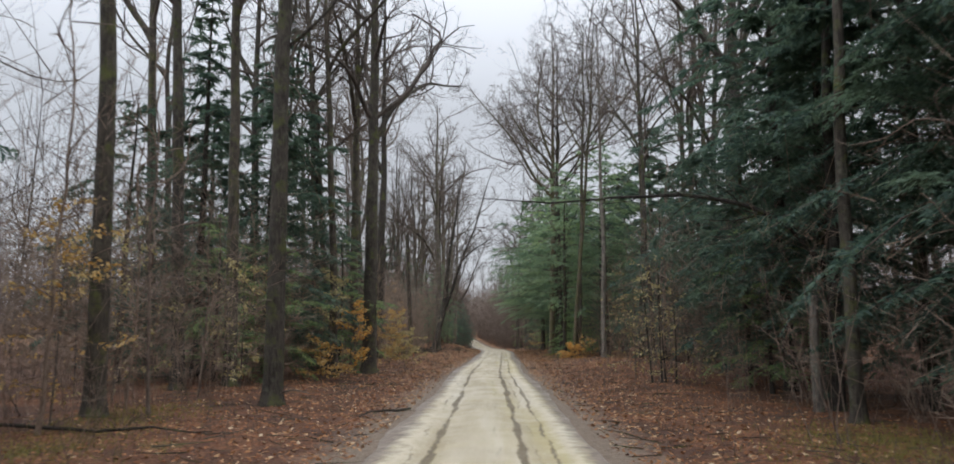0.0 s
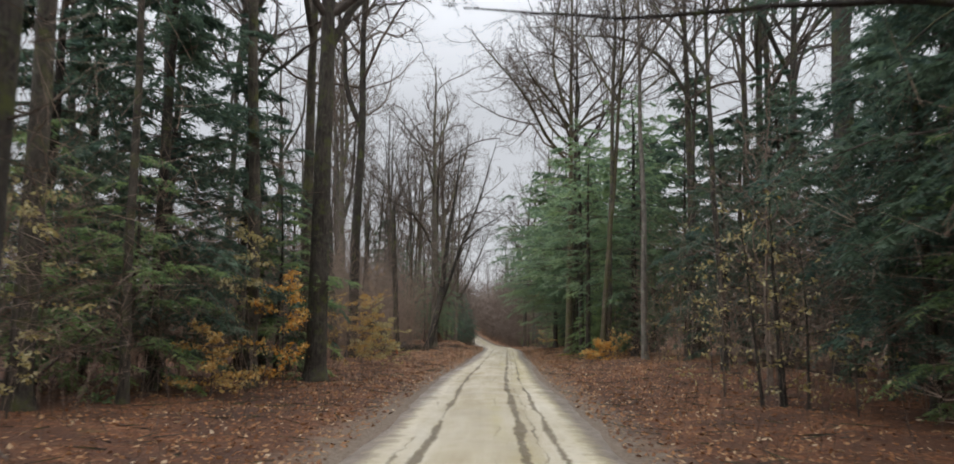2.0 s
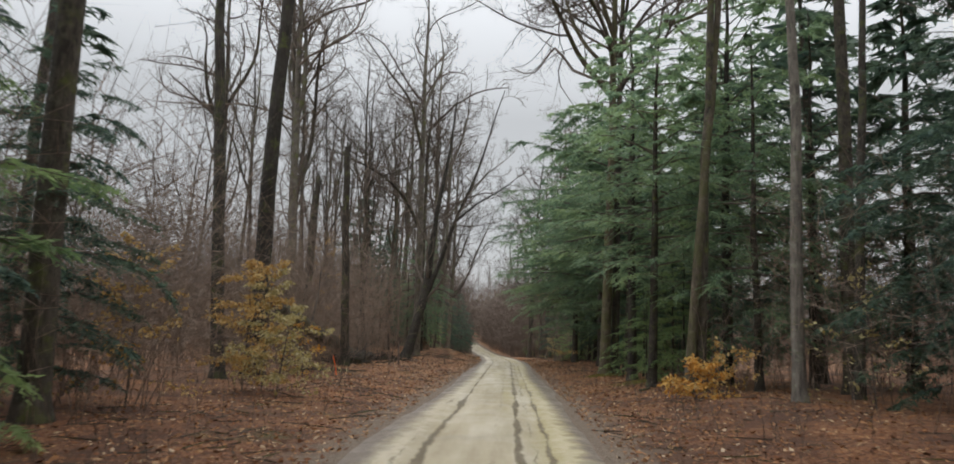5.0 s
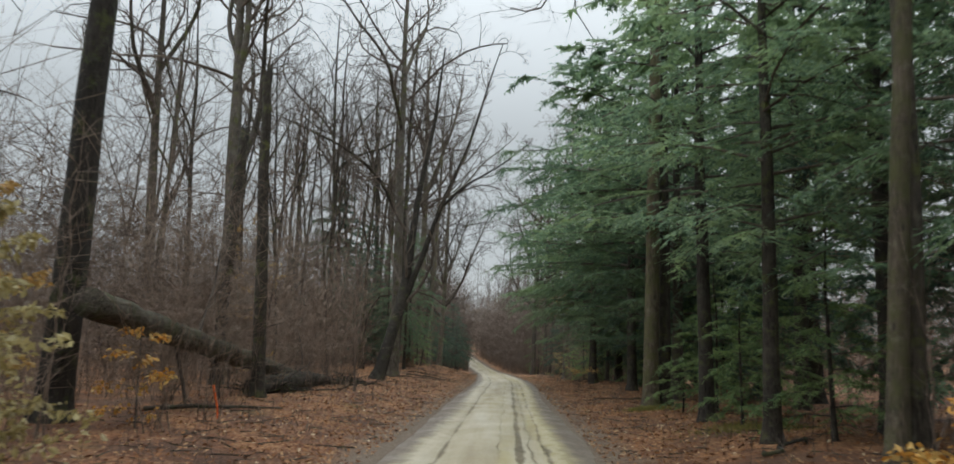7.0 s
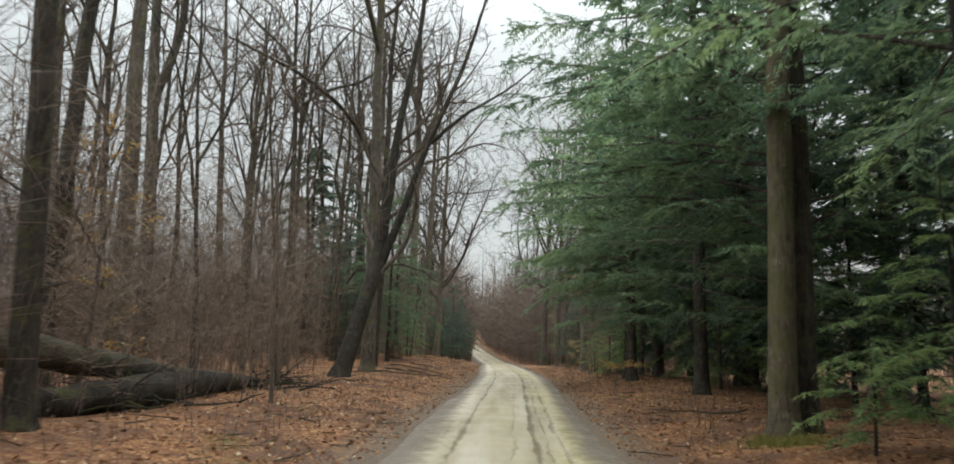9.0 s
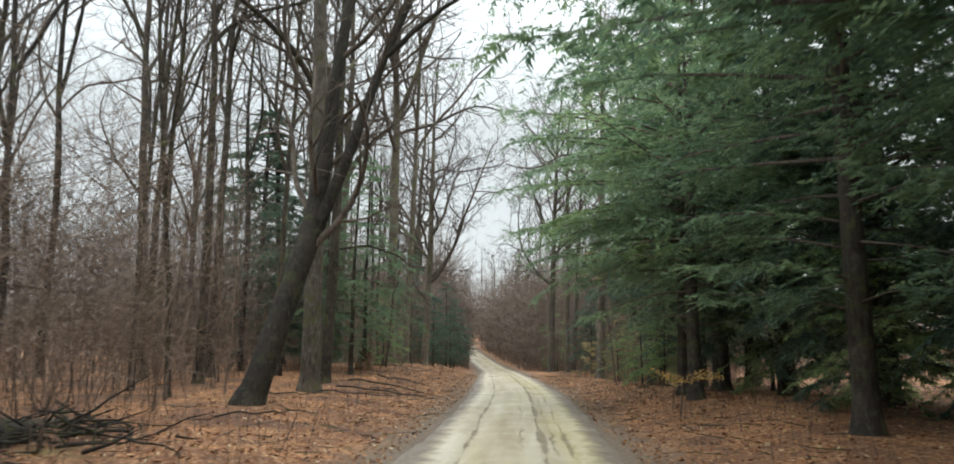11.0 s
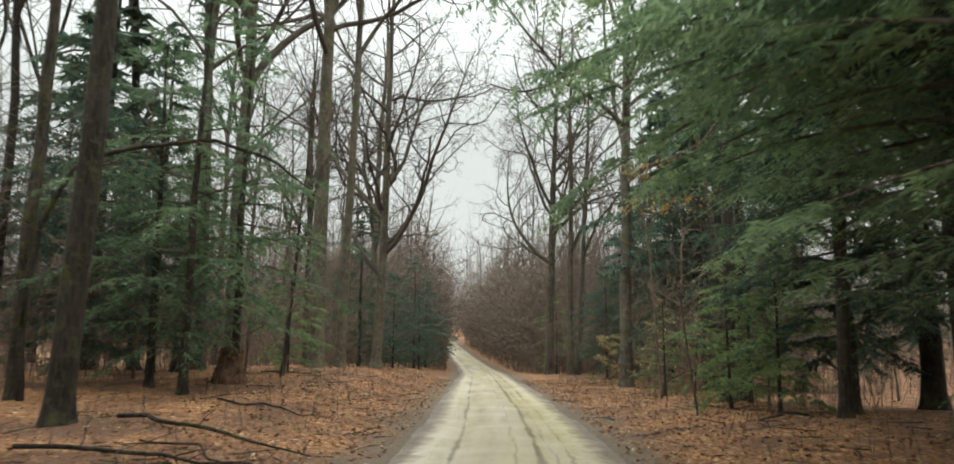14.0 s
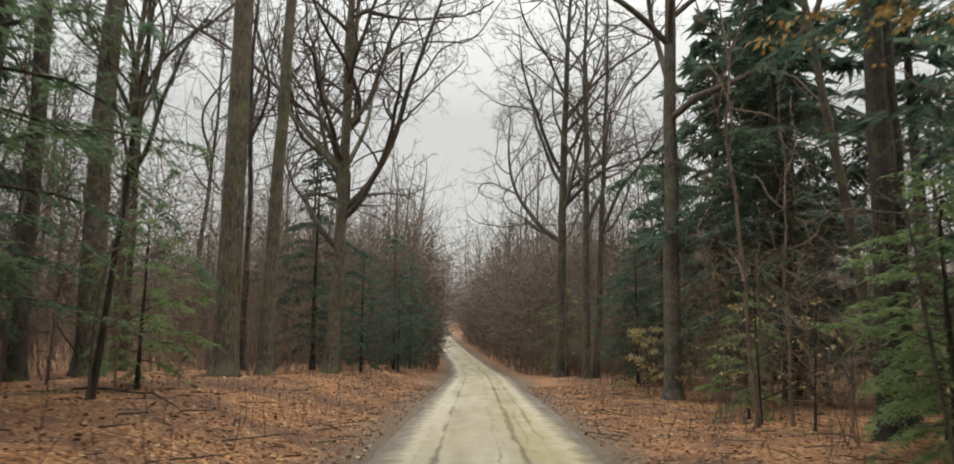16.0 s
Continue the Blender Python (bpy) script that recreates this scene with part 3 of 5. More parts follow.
# ---- things ----
def thing(name, x, y, label, category, group="", turn=0.0, size=1.0, sink=0.0):
    e = new(name)
    e.empty_display_size = 0.2
    e.matrix_basis = Matrix.Translation((x, y, float(ground_z(x, y)) - sink)) @ Matrix.Rotation(turn, 4, "Z") @ Matrix.Diagonal((size, size, size, 1))
    return tagged(e, label, category, group)


def part(name, soup, material, parent, label="", smooth=True):
    me = soup if isinstance(soup, bpy.types.Mesh) else soup.mesh(name, material, smooth)
    ob = new(name, me)
    ob.parent = parent
    return tagged(ob, label) if label else ob


def spot(x, y, turn=0.0, size=1.0):
    return Matrix.Translation((x, y, float(ground_z(x, y)))) @ Matrix.Rotation(turn, 4, "Z") @ Matrix.Diagonal((size, size, size, 1))


TAKEN = []


def plant_bare(seed, x, y, h, r, lean=0.0, skin=None, label="", **more):
    trunk, crown = bare_tree(seed, h, r, (math.tan(radians(lean)), 0.0), **more)
    t = thing("deciduous_tree", x, y, label or "tall leafless tree with grey-brown ridged bark beside the track", "tree", "bare trees in the wood")
    part("trunk", trunk, skin or BARK, t)
    part("crown", crown, TWIG, t, "bare dark branches and twigs")
    TAKEN.append((x, y))
    return t


# bare trees beside the track, from the start on: seed, x, y, height, radius, lean, more
LEFT = [
    (1, -5.3, 17.4, 24, 0.24, -0.5, dict(clear=0.44, limbs=11, dead=6, forks=((0.37, 10, 58, 0.25, 0.2),))),
    (2, -5.65, 32.7, 25, 0.33, -0.8, dict(clear=0.42, limbs=12, forks=((0.42, 5, 24, 0.42, 0.5),))),
    (3, -7.1, 36.9, 24, 0.24, -1.0, dict(clear=0.5)),
    (4, -8.5, 35.7, 23, 0.19, -3.0, dict(clear=0.45)),
    (5, -7.9, 34.6, 21, 0.16, -4.0, dict(clear=0.4)),
    (6, -11.7, 34.7, 24, 0.25, -1.5, dict(clear=0.45)),
    (7, -6.5, 29.3, 22, 0.18, -0.7, dict(clear=0.55)),
    (8, -8.25, 22.8, 24, 0.21, -1.0, dict(clear=0.48, dead=8)),
    (9, -12.8, 26.9, 25, 0.22, -3.0, dict(clear=0.5)),
    (10, -9.15, 21.0, 22, 0.20, -2.0, dict(clear=0.5, dead=6)),
    (11, -7.7, 14.0, 23, 0.20, -3.0, dict(clear=0.5)),
    (12, -7.2, 24.2, 17, 0.10, -2.0, dict(clear=0.5)),
    (13, -7.9, 49.0, 26, 0.30, -1.2, dict(clear=0.55, skin=BARK_DARK, forks=((0.48, 185, 20, 0.42, 0.7),))),
    (15, -12.9, 69.6, 28, 0.33, -2.0, dict(skin=BARK_GREY, clear=0.6, forks=((0.53, 0, 22, 0.42, 0.75), (0.56, 180, 25, 0.36, 0.6)))),
    (16, -19.8, 76.0, 27, 0.33, -3.0, dict(clear=0.5)),
    (21, -13.4, 72.5, 26, 0.29, -4.0, dict(skin=BARK_GREY, clear=0.55, forks=((0.4, 0, 18, 0.5, 0.8),))),
    (23, -6.1, 77.8, 27, 0.31, -0.6, dict(skin=BARK_GREY, clear=0.5, limbs=12)),
    (24, -6.45, 81.0, 24, 0.20, 1.2, dict(clear=0.38, forks=((0.36, 190, 20, 0.5, 0.8),), skin=BARK_DARK)),
    (25, -10.5, 80.0, 23, 0.17, -2.0, dict(clear=0.5)),
    (26, -17.8, 90.0, 26, 0.25, -3.0, dict(clear=0.5)),
    (27, -7.15, 99.0, 29, 0.34, 0.3, dict(skin=BARK_GREY, clear=0.42, limbs=16, ratio=0.4, forks=((0.51, 0, 22, 0.42, 0.75),))),
    (28, -6.3, 99.8, 25, 0.21, 0.6, dict(skin=BARK_GREY, clear=0.5)),
    (29, -9.75, 97.0, 25, 0.31, 0.3, dict(skin=BARK_GREY, clear=0.4, dead=5)),
    (30, -10.2, 95.0, 24, 0.22, -2.5, dict(clear=0.45)),
    (31, -5.9, 106.0, 22, 0.25, 1.0, dict(skin=BARK_GREY, clear=0.2, limbs=18, ratio=0.44, ang=55, forks=((0.27, 0, 55, 0.5, 0.55), (0.33, 170, 42, 0.46, 0.5), (0.42, 20, 48, 0.36, 0.5)))),
    (32, -7.9, 115.8, 25, 0.26, 1.0, dict(skin=BARK_GREY, clear=0.28, limbs=18, ratio=0.46, ang=56)),
    (81, -5.9, 90.4, 9, 0.055, 3.0, dict(clear=0.35, skin=BARK_DARK, label="thin leafless sapling rising from the leaves")),
]
RIGHT = [
    (51, 6.2, 41.5, 20, 0.14, 1.0, dict(clear=0.6, skin=BARK_PALE)),
    (52, 5.25, 45.5, 21, 0.15, 1.4, dict(clear=0.6)),
    (53, 8.8, 44.4, 20, 0.13, 2.0, dict(clear=0.55)),
    (54, 7.5, 34.8, 19, 0.12, -1.5, dict(clear=0.5)),
    (55, 11.2, 42.0, 24, 0.22, 2.0, dict(clear=0.5)),
    (56, 11.9, 40.0, 24, 0.22, 3.0, dict(clear=0.45)),
    (57, 9.5, 46.2, 25, 0.22, 0.5, dict(clear=0.5)),
    (58, 11.6, 44.2, 24, 0.20, 1.5, dict(clear=0.5)),
    (59, 10.7, 33.2, 26, 0.40, 2.0, dict(clear=0.4)),
    (60, 4.55, 58.3, 27, 0.235, 0.6, dict(skin=BARK_MOSS, clear=0.46, limbs=18, ratio=0.42, ang=52, up=0.09, forks=((0.47, 185, 46, 0.42, 0.7), (0.52, 165, 58, 0.36, 0.55), (0.54, 20, 34, 0.42, 0.7), (0.58, 200, 28, 0.40, 0.7), (0.52, 255, 45, 0.36, 0.6)))),
    (61, 5.05, 58.6, 26, 0.185, 0.3, dict(clear=0.46, limbs=14, skin=BARK_DARK, forks=((0.5, 10, 26, 0.42, 0.7), (0.56, 150, 30, 0.40, 0.7), (0.6, 280, 34, 0.34, 0.6)))),
    (62, 7.15, 14.7, 20, 0.14, 0.5, dict(clear=0.5)),
    (63, 4.85, 45.3, 22, 0.135, 4.0, dict(clear=0.55, skin=BARK_MOSS)),
    (64, 3.8, 122.0, 26, 0.31, 2.4, dict(clear=0.30, limbs=16, ratio=0.44, ang=54, forks=((0.30, 180, 52, 0.42, 0.55), (0.38, 15, 46, 0.40, 0.55), (0.46, 200, 38, 0.36, 0.5)))),
    (65, 5.1, 120.0, 25, 0.23, 0.5, dict(clear=0.3, limbs=17, ratio=0.4)),
    (66, 5.65, 120.3, 23, 0.19, 2.5, dict(clear=0.32)),
    (67, 6.0, 104.0, 26, 0.30, 1.2, dict(skin=BARK_GREY, clear=0.36, limbs=16, ratio=0.4, forks=((0.47, 190, 48, 0.36, 0.5), (0.55, 20, 34, 0.34, 0.5),))),
    (68, 7.15, 92.8, 25, 0.22, 1.2, dict(clear=0.5, limbs=10, skin=BARK_DARK)),
    (73, 7.85, 93.4, 22, 0.17, 1.6, dict(clear=0.55, limbs=8, skin=BARK_DARK)),
    (74, 8.2, 94.8, 21, 0.11, -7.0, dict(clear=0.5, limbs=8)),
    (70, 8.2, 17.9, 19, 0.16, 0.5, dict(clear=0.5, skin=BARK_DARK)),
    (71, 13.5, 46.5, 25, 0.25, 1.0, dict(clear=0.5)),
]
for seed, x, y, h, r, lean, more in LEFT + RIGHT:
    plant_bare(seed, x, y, h, r, lean, **more)


# the heavy leaning tree, forked at five metres
def leaning_tree():
    rng = np.random.default_rng(140)
    pts = np.array([(-0.1, -0.1, -0.5), (0, 0, 0), (0.1, 0.1, 0.4), (0.36, 0.4, 1.4), (0.71, 0.85, 2.9), (1.03, 1.25, 4.3), (1.13, 1.45, 5.6), (1.25, 1.6, 7.3), (1.55, 1.8, 10.0), (2.2, 2.0, 14.0), (2.6, 2.1, 18.5)])
    f = np.linspace(0, len(pts) - 1, 22)
    idx = np.arange(len(pts))
    P = np.stack([np.interp(f, idx, pts[:, k]) for k in range(3)], 1)
    R = np.interp(f, [0, 1, 2, 4, 5, 6, 7, 10], [0.52, 0.43, 0.33, 0.28, 0.31, 0.24, 0.21, 0.04])
    pts2 = np.array([(1.05, 1.2, 4.1), (1.65, 1.3, 5.9), (2.3, 1.35, 7.8), (2.85, 1.4, 9.3), (4.1, 1.5, 12.4), (4.9, 1.6, 15.2), (5.9, 1.6, 18.5)])
    f2, i2 = np.linspace(0, 6, 22), np.arange(7)
    P2 = np.stack([np.interp(f2, i2, pts2[:, k]) for k in range(3)], 1)
    R2 = np.linspace(0.18, 0.03, 22)
    pts3 = np.array([(2.8, 1.4, 9.2), (4.3, 1.3, 10.5), (5.8, 1.2, 11.4), (7.6, 1.1, 12.9)])
    f3 = np.linspace(0, 3, 22)
    P3 = np.stack([np.interp(f3, np.arange(4), pts3[:, k]) for k in range(3)], 1)
    R3 = np.linspace(0.085, 0.015, 22)
    trunk, crown = Soup(), Soup()
    P, R = np.stack([P, P2, P3]), np.stack([R, R2, R3])
    P[:, 3:] += np.cumsum(rng.normal(0, 0.012, (3, 19, 3)), 1)
    tubes(trunk, P, R, 14)
    A = grow(rng, P, R, 9, 0.42, 0.98, 45, 0.26, 8, 0.09, 0.14, 0.5, 0.02)
    tubes(crown, *A, 6)
    for n, ratio, seg, sides, least in ((6, 0.5, 5, 4, 0.01), (5, 0.5, 3, 3, 0.006)):
        A = grow(rng, *A, n, 0.18, 1.0, 42, ratio, seg, 0.05, 0.15, 0.6, least)
        tubes(crown, *A, sides)
    blades(crown, *grow(rng, *A, 4, 0.2, 1.0, 38, 0.6, 1, 0.04, 0.1, 0.7, 0.006))
    t = thing("leaning_tree", -6.12, 72.65, "thick dark leafless tree leaning towards the sandy track", "tree", "bare trees in the wood")
    part("trunk", trunk, BARK_WET, t)
    part("crown", crown, TWIG, t, "bare dark branches and twigs")
    TAKEN.append((-5.8, 72.9))


leaning_tree()


def snag(seed, x, y, h, r, lean, skin, label):
    """A broken dead trunk with a splintered top."""
    rng = np.random.default_rng(seed)
    P, R = stem(rng, h, r, (math.tan(radians(lean)), 0), top=0.7, flare=0.5)
    S = Soup()
    tubes(S, P[None], R[None], 12)
    top = P[-1]
    a = np.arange(7) * 0.9
    A = top + np.stack([np.cos(a), np.sin(a), a * 0 - 0.3], 1) * np.array([R[-1] * 0.7, R[-1] * 0.7, 0.3])
    ends = A + np.stack([rng.normal(0, 0.03, 7), rng.normal(0, 0.03, 7), rng.uniform(0.2, 0.7, 7)], 1)
    t = thing("dead_trunk", x, y, label, "dead tree")
    part("trunk", S, skin, t)
    for a, e in zip(A, ends):
        K = Soup()
        tubes(K, np.stack([a, (a + e) / 2, e])[None], np.array([[0.6, 0.4, 0.08]]) * R[-1], 4)
        part("splinter", K, skin, t)
    D = Soup()
    tubes(D, *grow(rng, P[None], R[None], 7, 0.2, 0.95, 75, 0.1, 4, 0.0, 0.15, 0.2, 0.01), 4)
    tagged(part("branch_stubs", D, TWIG, t), kind="stuff")
    TAKEN.append((x, y))


snag(201, -6.35, 55.4, 8.8, 0.18, -3.0, BARK_DARK, "broken standing dead trunk with a splintered top")
snag(202, -8.4, 47.4, 12.0, 0.20, -5.0, BARK, "tall snapped dead trunk among the brush")
snag(203, -9.5, 60.5, 8.6, 0.20, 1.0, BARK_DARK, "broken dead trunk standing in the brush")
snag(204, 7.63, 17.6, 2.7, 0.13, 0.2, BARK_PALE, "short pale broken stub of a dead tree")

# hemlocks: a few grown shapes, each planted several times
SHAPES = {}
for key, skin, args, more in (
    ("tall", NEEDLE_SHADED, (301, 17, 0.19, 1.3, 5.3), dict(step=0.17, per=24, size=0.16, wide=0.48, thick=10, full=2.0, high=0.45)),
    ("tall_b", NEEDLE_SHADED, (302, 15, 0.18, 1.6, 4.9), dict(step=0.17, per=24, size=0.16, wide=0.48, thick=10, full=2.0, high=0.45)),
    ("slim", NEEDLE_SHADED, (314, 16, 0.18, 1.0, 3.4), dict(step=0.17, per=24, size=0.16, wide=0.44, thick=11, full=1.3, high=0.5)),
    ("near", NEEDLE_DIM, (311, 16, 0.22, 1.8, 6.8), dict(step=0.2, per=26, size=0.12, wide=0.5, thick=8.0, full=3.2, high=0.26, droop=0.17, roadward=0.25)),
    ("near_b", NEEDLE_DIM, (312, 15, 0.21, 1.9, 6.5), dict(step=0.2, per=26, size=0.12, wide=0.5, thick=8.0, full=2.8, high=0.4, droop=0.17, roadward=0.3, boughs=((4.25, 3.0, 6.3), (4.6, 3.15, 5.6), (5.3, 3.1, 5.4), (7.4, 3.3, 6.2), (8.6, 3.0, 6.0)))),
    ("lofty", NEEDLE, (315, 16, 0.2, 4.3, 4.6), dict(step=0.2, per=26, size=0.12, wide=0.5, thick=7.0, full=2.6, high=0.35, droop=0.3, roadward=0.1)),
    ("broad", NEEDLE, (313, 10.5, 0.2, 2.0, 6.2), dict(step=0.2, per=30, size=0.105, wide=0.5, thick=7.5, full=2.6, high=0.5, droop=0.15, roadward=0.2)),
    ("high", NEEDLE_SHADED, (303, 17, 0.2, 4.2, 5.2), dict(step=0.17, per=24, size=0.15, wide=0.42, thick=7.5, full=1.7, high=0.35)),
    ("back", NEEDLE_SHADED, (307, 16, 0.26, 1.8, 4.8), dict(step=0.25, per=10.5, size=0.36, thick=6.6, full=1.7, high=0.4)),
    ("middle", NEEDLE_SHADED, (304, 11, 0.13, 0.8, 3.8), dict(step=0.18, per=22, size=0.17, full=1.6)),
    ("open", NEEDLE_DIM, (308, 11, 0.12, 1.2, 4.0), dict(step=0.22, per=24, size=0.13, thick=8, full=1.6)),
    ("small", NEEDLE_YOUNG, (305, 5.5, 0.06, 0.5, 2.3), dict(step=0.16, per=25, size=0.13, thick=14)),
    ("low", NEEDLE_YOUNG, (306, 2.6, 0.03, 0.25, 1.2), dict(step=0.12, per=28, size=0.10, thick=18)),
):
    tr, cr, lf = hemlock(*args, **more)
    SHAPES[key] = tr.mesh("trunk", BARK_DARK), cr.mesh("branchwork", TWIG), lf.mesh("foliage", skin, False)


def plant_hemlock(key, x, y, turn, size=1.0, label=""):
    t = thing("hemlock", x, y, label or "dark green hemlock with drooping needle sprays", "conifer", "hemlocks along the track", turn, size)
    for name, me in zip(("trunk", "branchwork", "foliage"), SHAPES[key]):
        ob = part(name, me, None, t)
        if name != "trunk":
            tagged(ob, kind="stuff")
    TAKEN.append((x, y))


for key, x, y, turn, size in (
    # right side, from the start on
    ("tall", 10.2, 17.5, 0.3, 1.0), ("tall", 11.8, 14.0, 2.6, 1.05), ("tall_b", 9.2, 20.4, 4.1, 1.0), ("high", 9.2, 23.0, 1.2, 1.0), ("back", 11.8, 27.0, 2.0, 0.9), ("middle", 8.6, 25.0, 0.5, 0.9),
    ("back", 13.5, 32.0, 4.0, 0.85), ("middle", 10.2, 29.5, 1.0, 0.9), ("small", 8.3, 22.2, 2.0, 1.1), ("middle", 9.4, 40.6, 3.4, 0.9), ("tall_b", 9.5, 12.0, 2.4, 1.0), ("back", 14.5, 21.0, 5.0, 1.0),
    ("lofty", 4.9, 53.6, -0.35, 0.9), ("small", 5.0, 51.4, 2.2, 0.55), ("lofty", 4.65, 48.8, 2.2, 0.75), ("lofty", 7.4, 50.3, 0.45, 0.95), ("open", 7.3, 47.0, 1.3, 1.0),
    ("lofty", 8.7, 57.6, 1.8, 1.0), ("near_b", 6.1, 61.6, -0.1, 1.0), ("near", 5.6, 67.4, 0.3, 0.95),
    ("back", 11.0, 62.0, 1.0, 1.0), ("near_b", 8.2, 72.4, -0.5, 0.8), ("broad", 5.0, 75.5, 0.05, 1.0), ("broad", 6.9, 79.4, -0.4, 0.95),
    ("back", 9.0, 73.5, 3.0, 1.05), ("near", 7.3, 81.5, -0.25, 1.0), ("tall_b", 8.3, 87.4, 0.1, 0.95), ("small", 6.7, 87.6, 0.1, 0.8), ("small", 6.0, 88.9, 3.9, 0.72),
    ("back", 10.5, 88.0, 2.6, 1.0), ("small", 7.2, 91.0, 1.1, 0.9), ("back", 12.0, 54.0, 1.4, 1.1), ("back", 12.5, 70.0, 5.2, 1.1), ("middle", 8.8, 68.2, 0.7, 1.0), ("middle", 8.4, 72.4, 2.7, 1.0), ("small", 7.0, 70.4, 1.7, 0.9), ("small", 9.6, 75.2, 0.8, 1.2), ("small", 8.6, 64.6, 5.1, 1.1), ("small", 7.9, 77.4, 3.6, 1.0), ("small", 9.0, 70.2, 0.4, 1.2), ("small", 8.9, 80.8, 2.2, 1.1), ("small", 11.2, 78.6, 2.8, 1.3), ("middle", 13.0, 82.5, 1.4, 0.9), ("small", 11.8, 73.4, 4.0, 1.2), ("back", 8.2, 77.6, 2.0, 0.9), ("back", 10.6, 66.6, 3.3, 0.8), ("middle", 9.6, 63.4, 4.4, 0.9),
    ("back", 11.5, 107.0, 0.5, 1.1), ("slim", 9.0, 102.0, 2.1, 1.0), ("back", 10.0, 104.0, 2.6, 1.0), ("small", 4.6, 126.0, 1.7, 1.2), ("middle", 7.8, 113.0, 4.1, 0.8),
    ("small", 6.3, 97.6, 5.0, 0.6),
    ("tall", 10.6, 37.5, 0.4, 0.7), ("tall_b", 13.2, 43.0, 2.4, 0.85), ("open", 10.2, 50.3, 3.1, 1.2), ("back", 15.5, 38.0, 1.4, 0.85), ("back", 13.0, 49.5, 5.1, 0.85),
    ("back", 9.0, 108.5, 4.6, 1.0), ("back", 12.5, 100.5, 3.2, 0.9), ("back", 9.2, 117.5, 1.1, 0.8), ("back", 14.0, 116.0, 0.2, 1.0), ("middle", 6.2, 111.0, 2.9, 0.6),
    # unseen hemlocks added round the start of the track to shade it
    ("back", 9.0, 3.5, 0.2, 1.0), ("back", 8.2, -5.0, 1.2, 1.0), ("back", -9.0, 3.0, 2.2, 1.0), ("back", -8.4, -5.5, 3.1, 1.0), ("back", 13.0, 8.5, 4.0, 1.0), ("back", -13.0, 9.5, 5.0, 1.0),
    # left side
    ("open", -6.5, 85.4, 2.7, 0.85), ("open", -7.9, 86.8, 0.6, 0.8), ("middle", -10.4, 87.8, 2.6, 0.9), ("small", -7.9, 25.6, 0.3, 1.0), ("small", -9.4, 24.2, 1.6, 1.1), ("slim", -8.4, 27.8, 0.8, 0.95), ("middle", -12.5, 24.0, 0.9, 0.9),
    ("slim", -8.5, 33.9, 0.9, 0.8), ("back", -13.0, 32.5, 3.3, 0.8), ("middle", -5.0, 117.5, 4.0, 0.45), ("middle", -5.3, 125.0, 1.0, 0.6), 
    ("middle", -10.2, 32.0, 1.0, 1.25), ("slim", -11.8, 28.5, 2.5, 1.0), ("small", -7.2, 33.6, 0.7, 1.2), ("middle", -8.2, 38.6, 3.1, 0.7),
    ("open", -6.6, 88.7, 2.0, 0.9), ("slim", -10.4, 92.0, 4.0, 0.7),
    ("middle", -5.9, 112.0, 0.9, 0.5), ("middle", -7.2, 108.5, 1.9, 0.8), ("middle", -5.6, 120.0, 3.0, 0.7), ("middle", -6.0, 132.0, 5.2, 0.75), ("small", -6.5, 93.0, 2.2, 0.7),
    ("back", -13.5, 94.0, 0.6, 0.9), ("small", 5.7, 55.6, 0.4, 0.7), ("small", 6.6, 54.3, 2.4, 0.8), ("low", 5.0, 56.3, 0.9, 0.9), ("small", 5.6, 48.6, 2.6, 0.75), ("low", 7.4, 91.6, 0.5, 1.0),
):
    plant_hemlock(key, x, y, turn, size)

# hemlocks whose crowns are high; the boughs of the first hang over the track
OVERHANG = ((4.0, 2.7, 3.6), (4.2, 3.4, 3.8), (4.6, 3.0, 4.6), (5.0, 3.25, 5.0), (5.2, 3.0, 5.3), (5.5, 3.5, 4.6), (5.7, 2.8, 4.6), (6.1, 3.2, 5.0), (6.5, 3.0, 4.8), (7.0, 3.3, 4.8))
for seed, x, y, h, r, lean in ((403, 5.15, 77.5, 11.5, 0.19, 0.0), (404, 7.1, 85.2, 20, 0.13, 3.0)):
    tr, cr, lf = hemlock(seed, h, r, 4.6 if seed == 404 else 2.8, 5.6, step=0.2, per=28, size=0.11, wide=0.5, lean=(math.tan(radians(lean)), 0), droop=0.3, full=2.0, high=0.5, boughs=OVERHANG if seed == 403 else ())
    t = thing("hemlock", x, y, "tall hemlock with a bare lower trunk beside the track", "conifer", "hemlocks along the track")
    part("trunk", tr, BARK_DARK, t)
    tagged(part("branchwork", cr, TWIG, t), kind="stuff")
    tagged(part("foliage", lf, NEEDLE, t, "", False), kind="stuff")
    TAKEN.append((x, y))

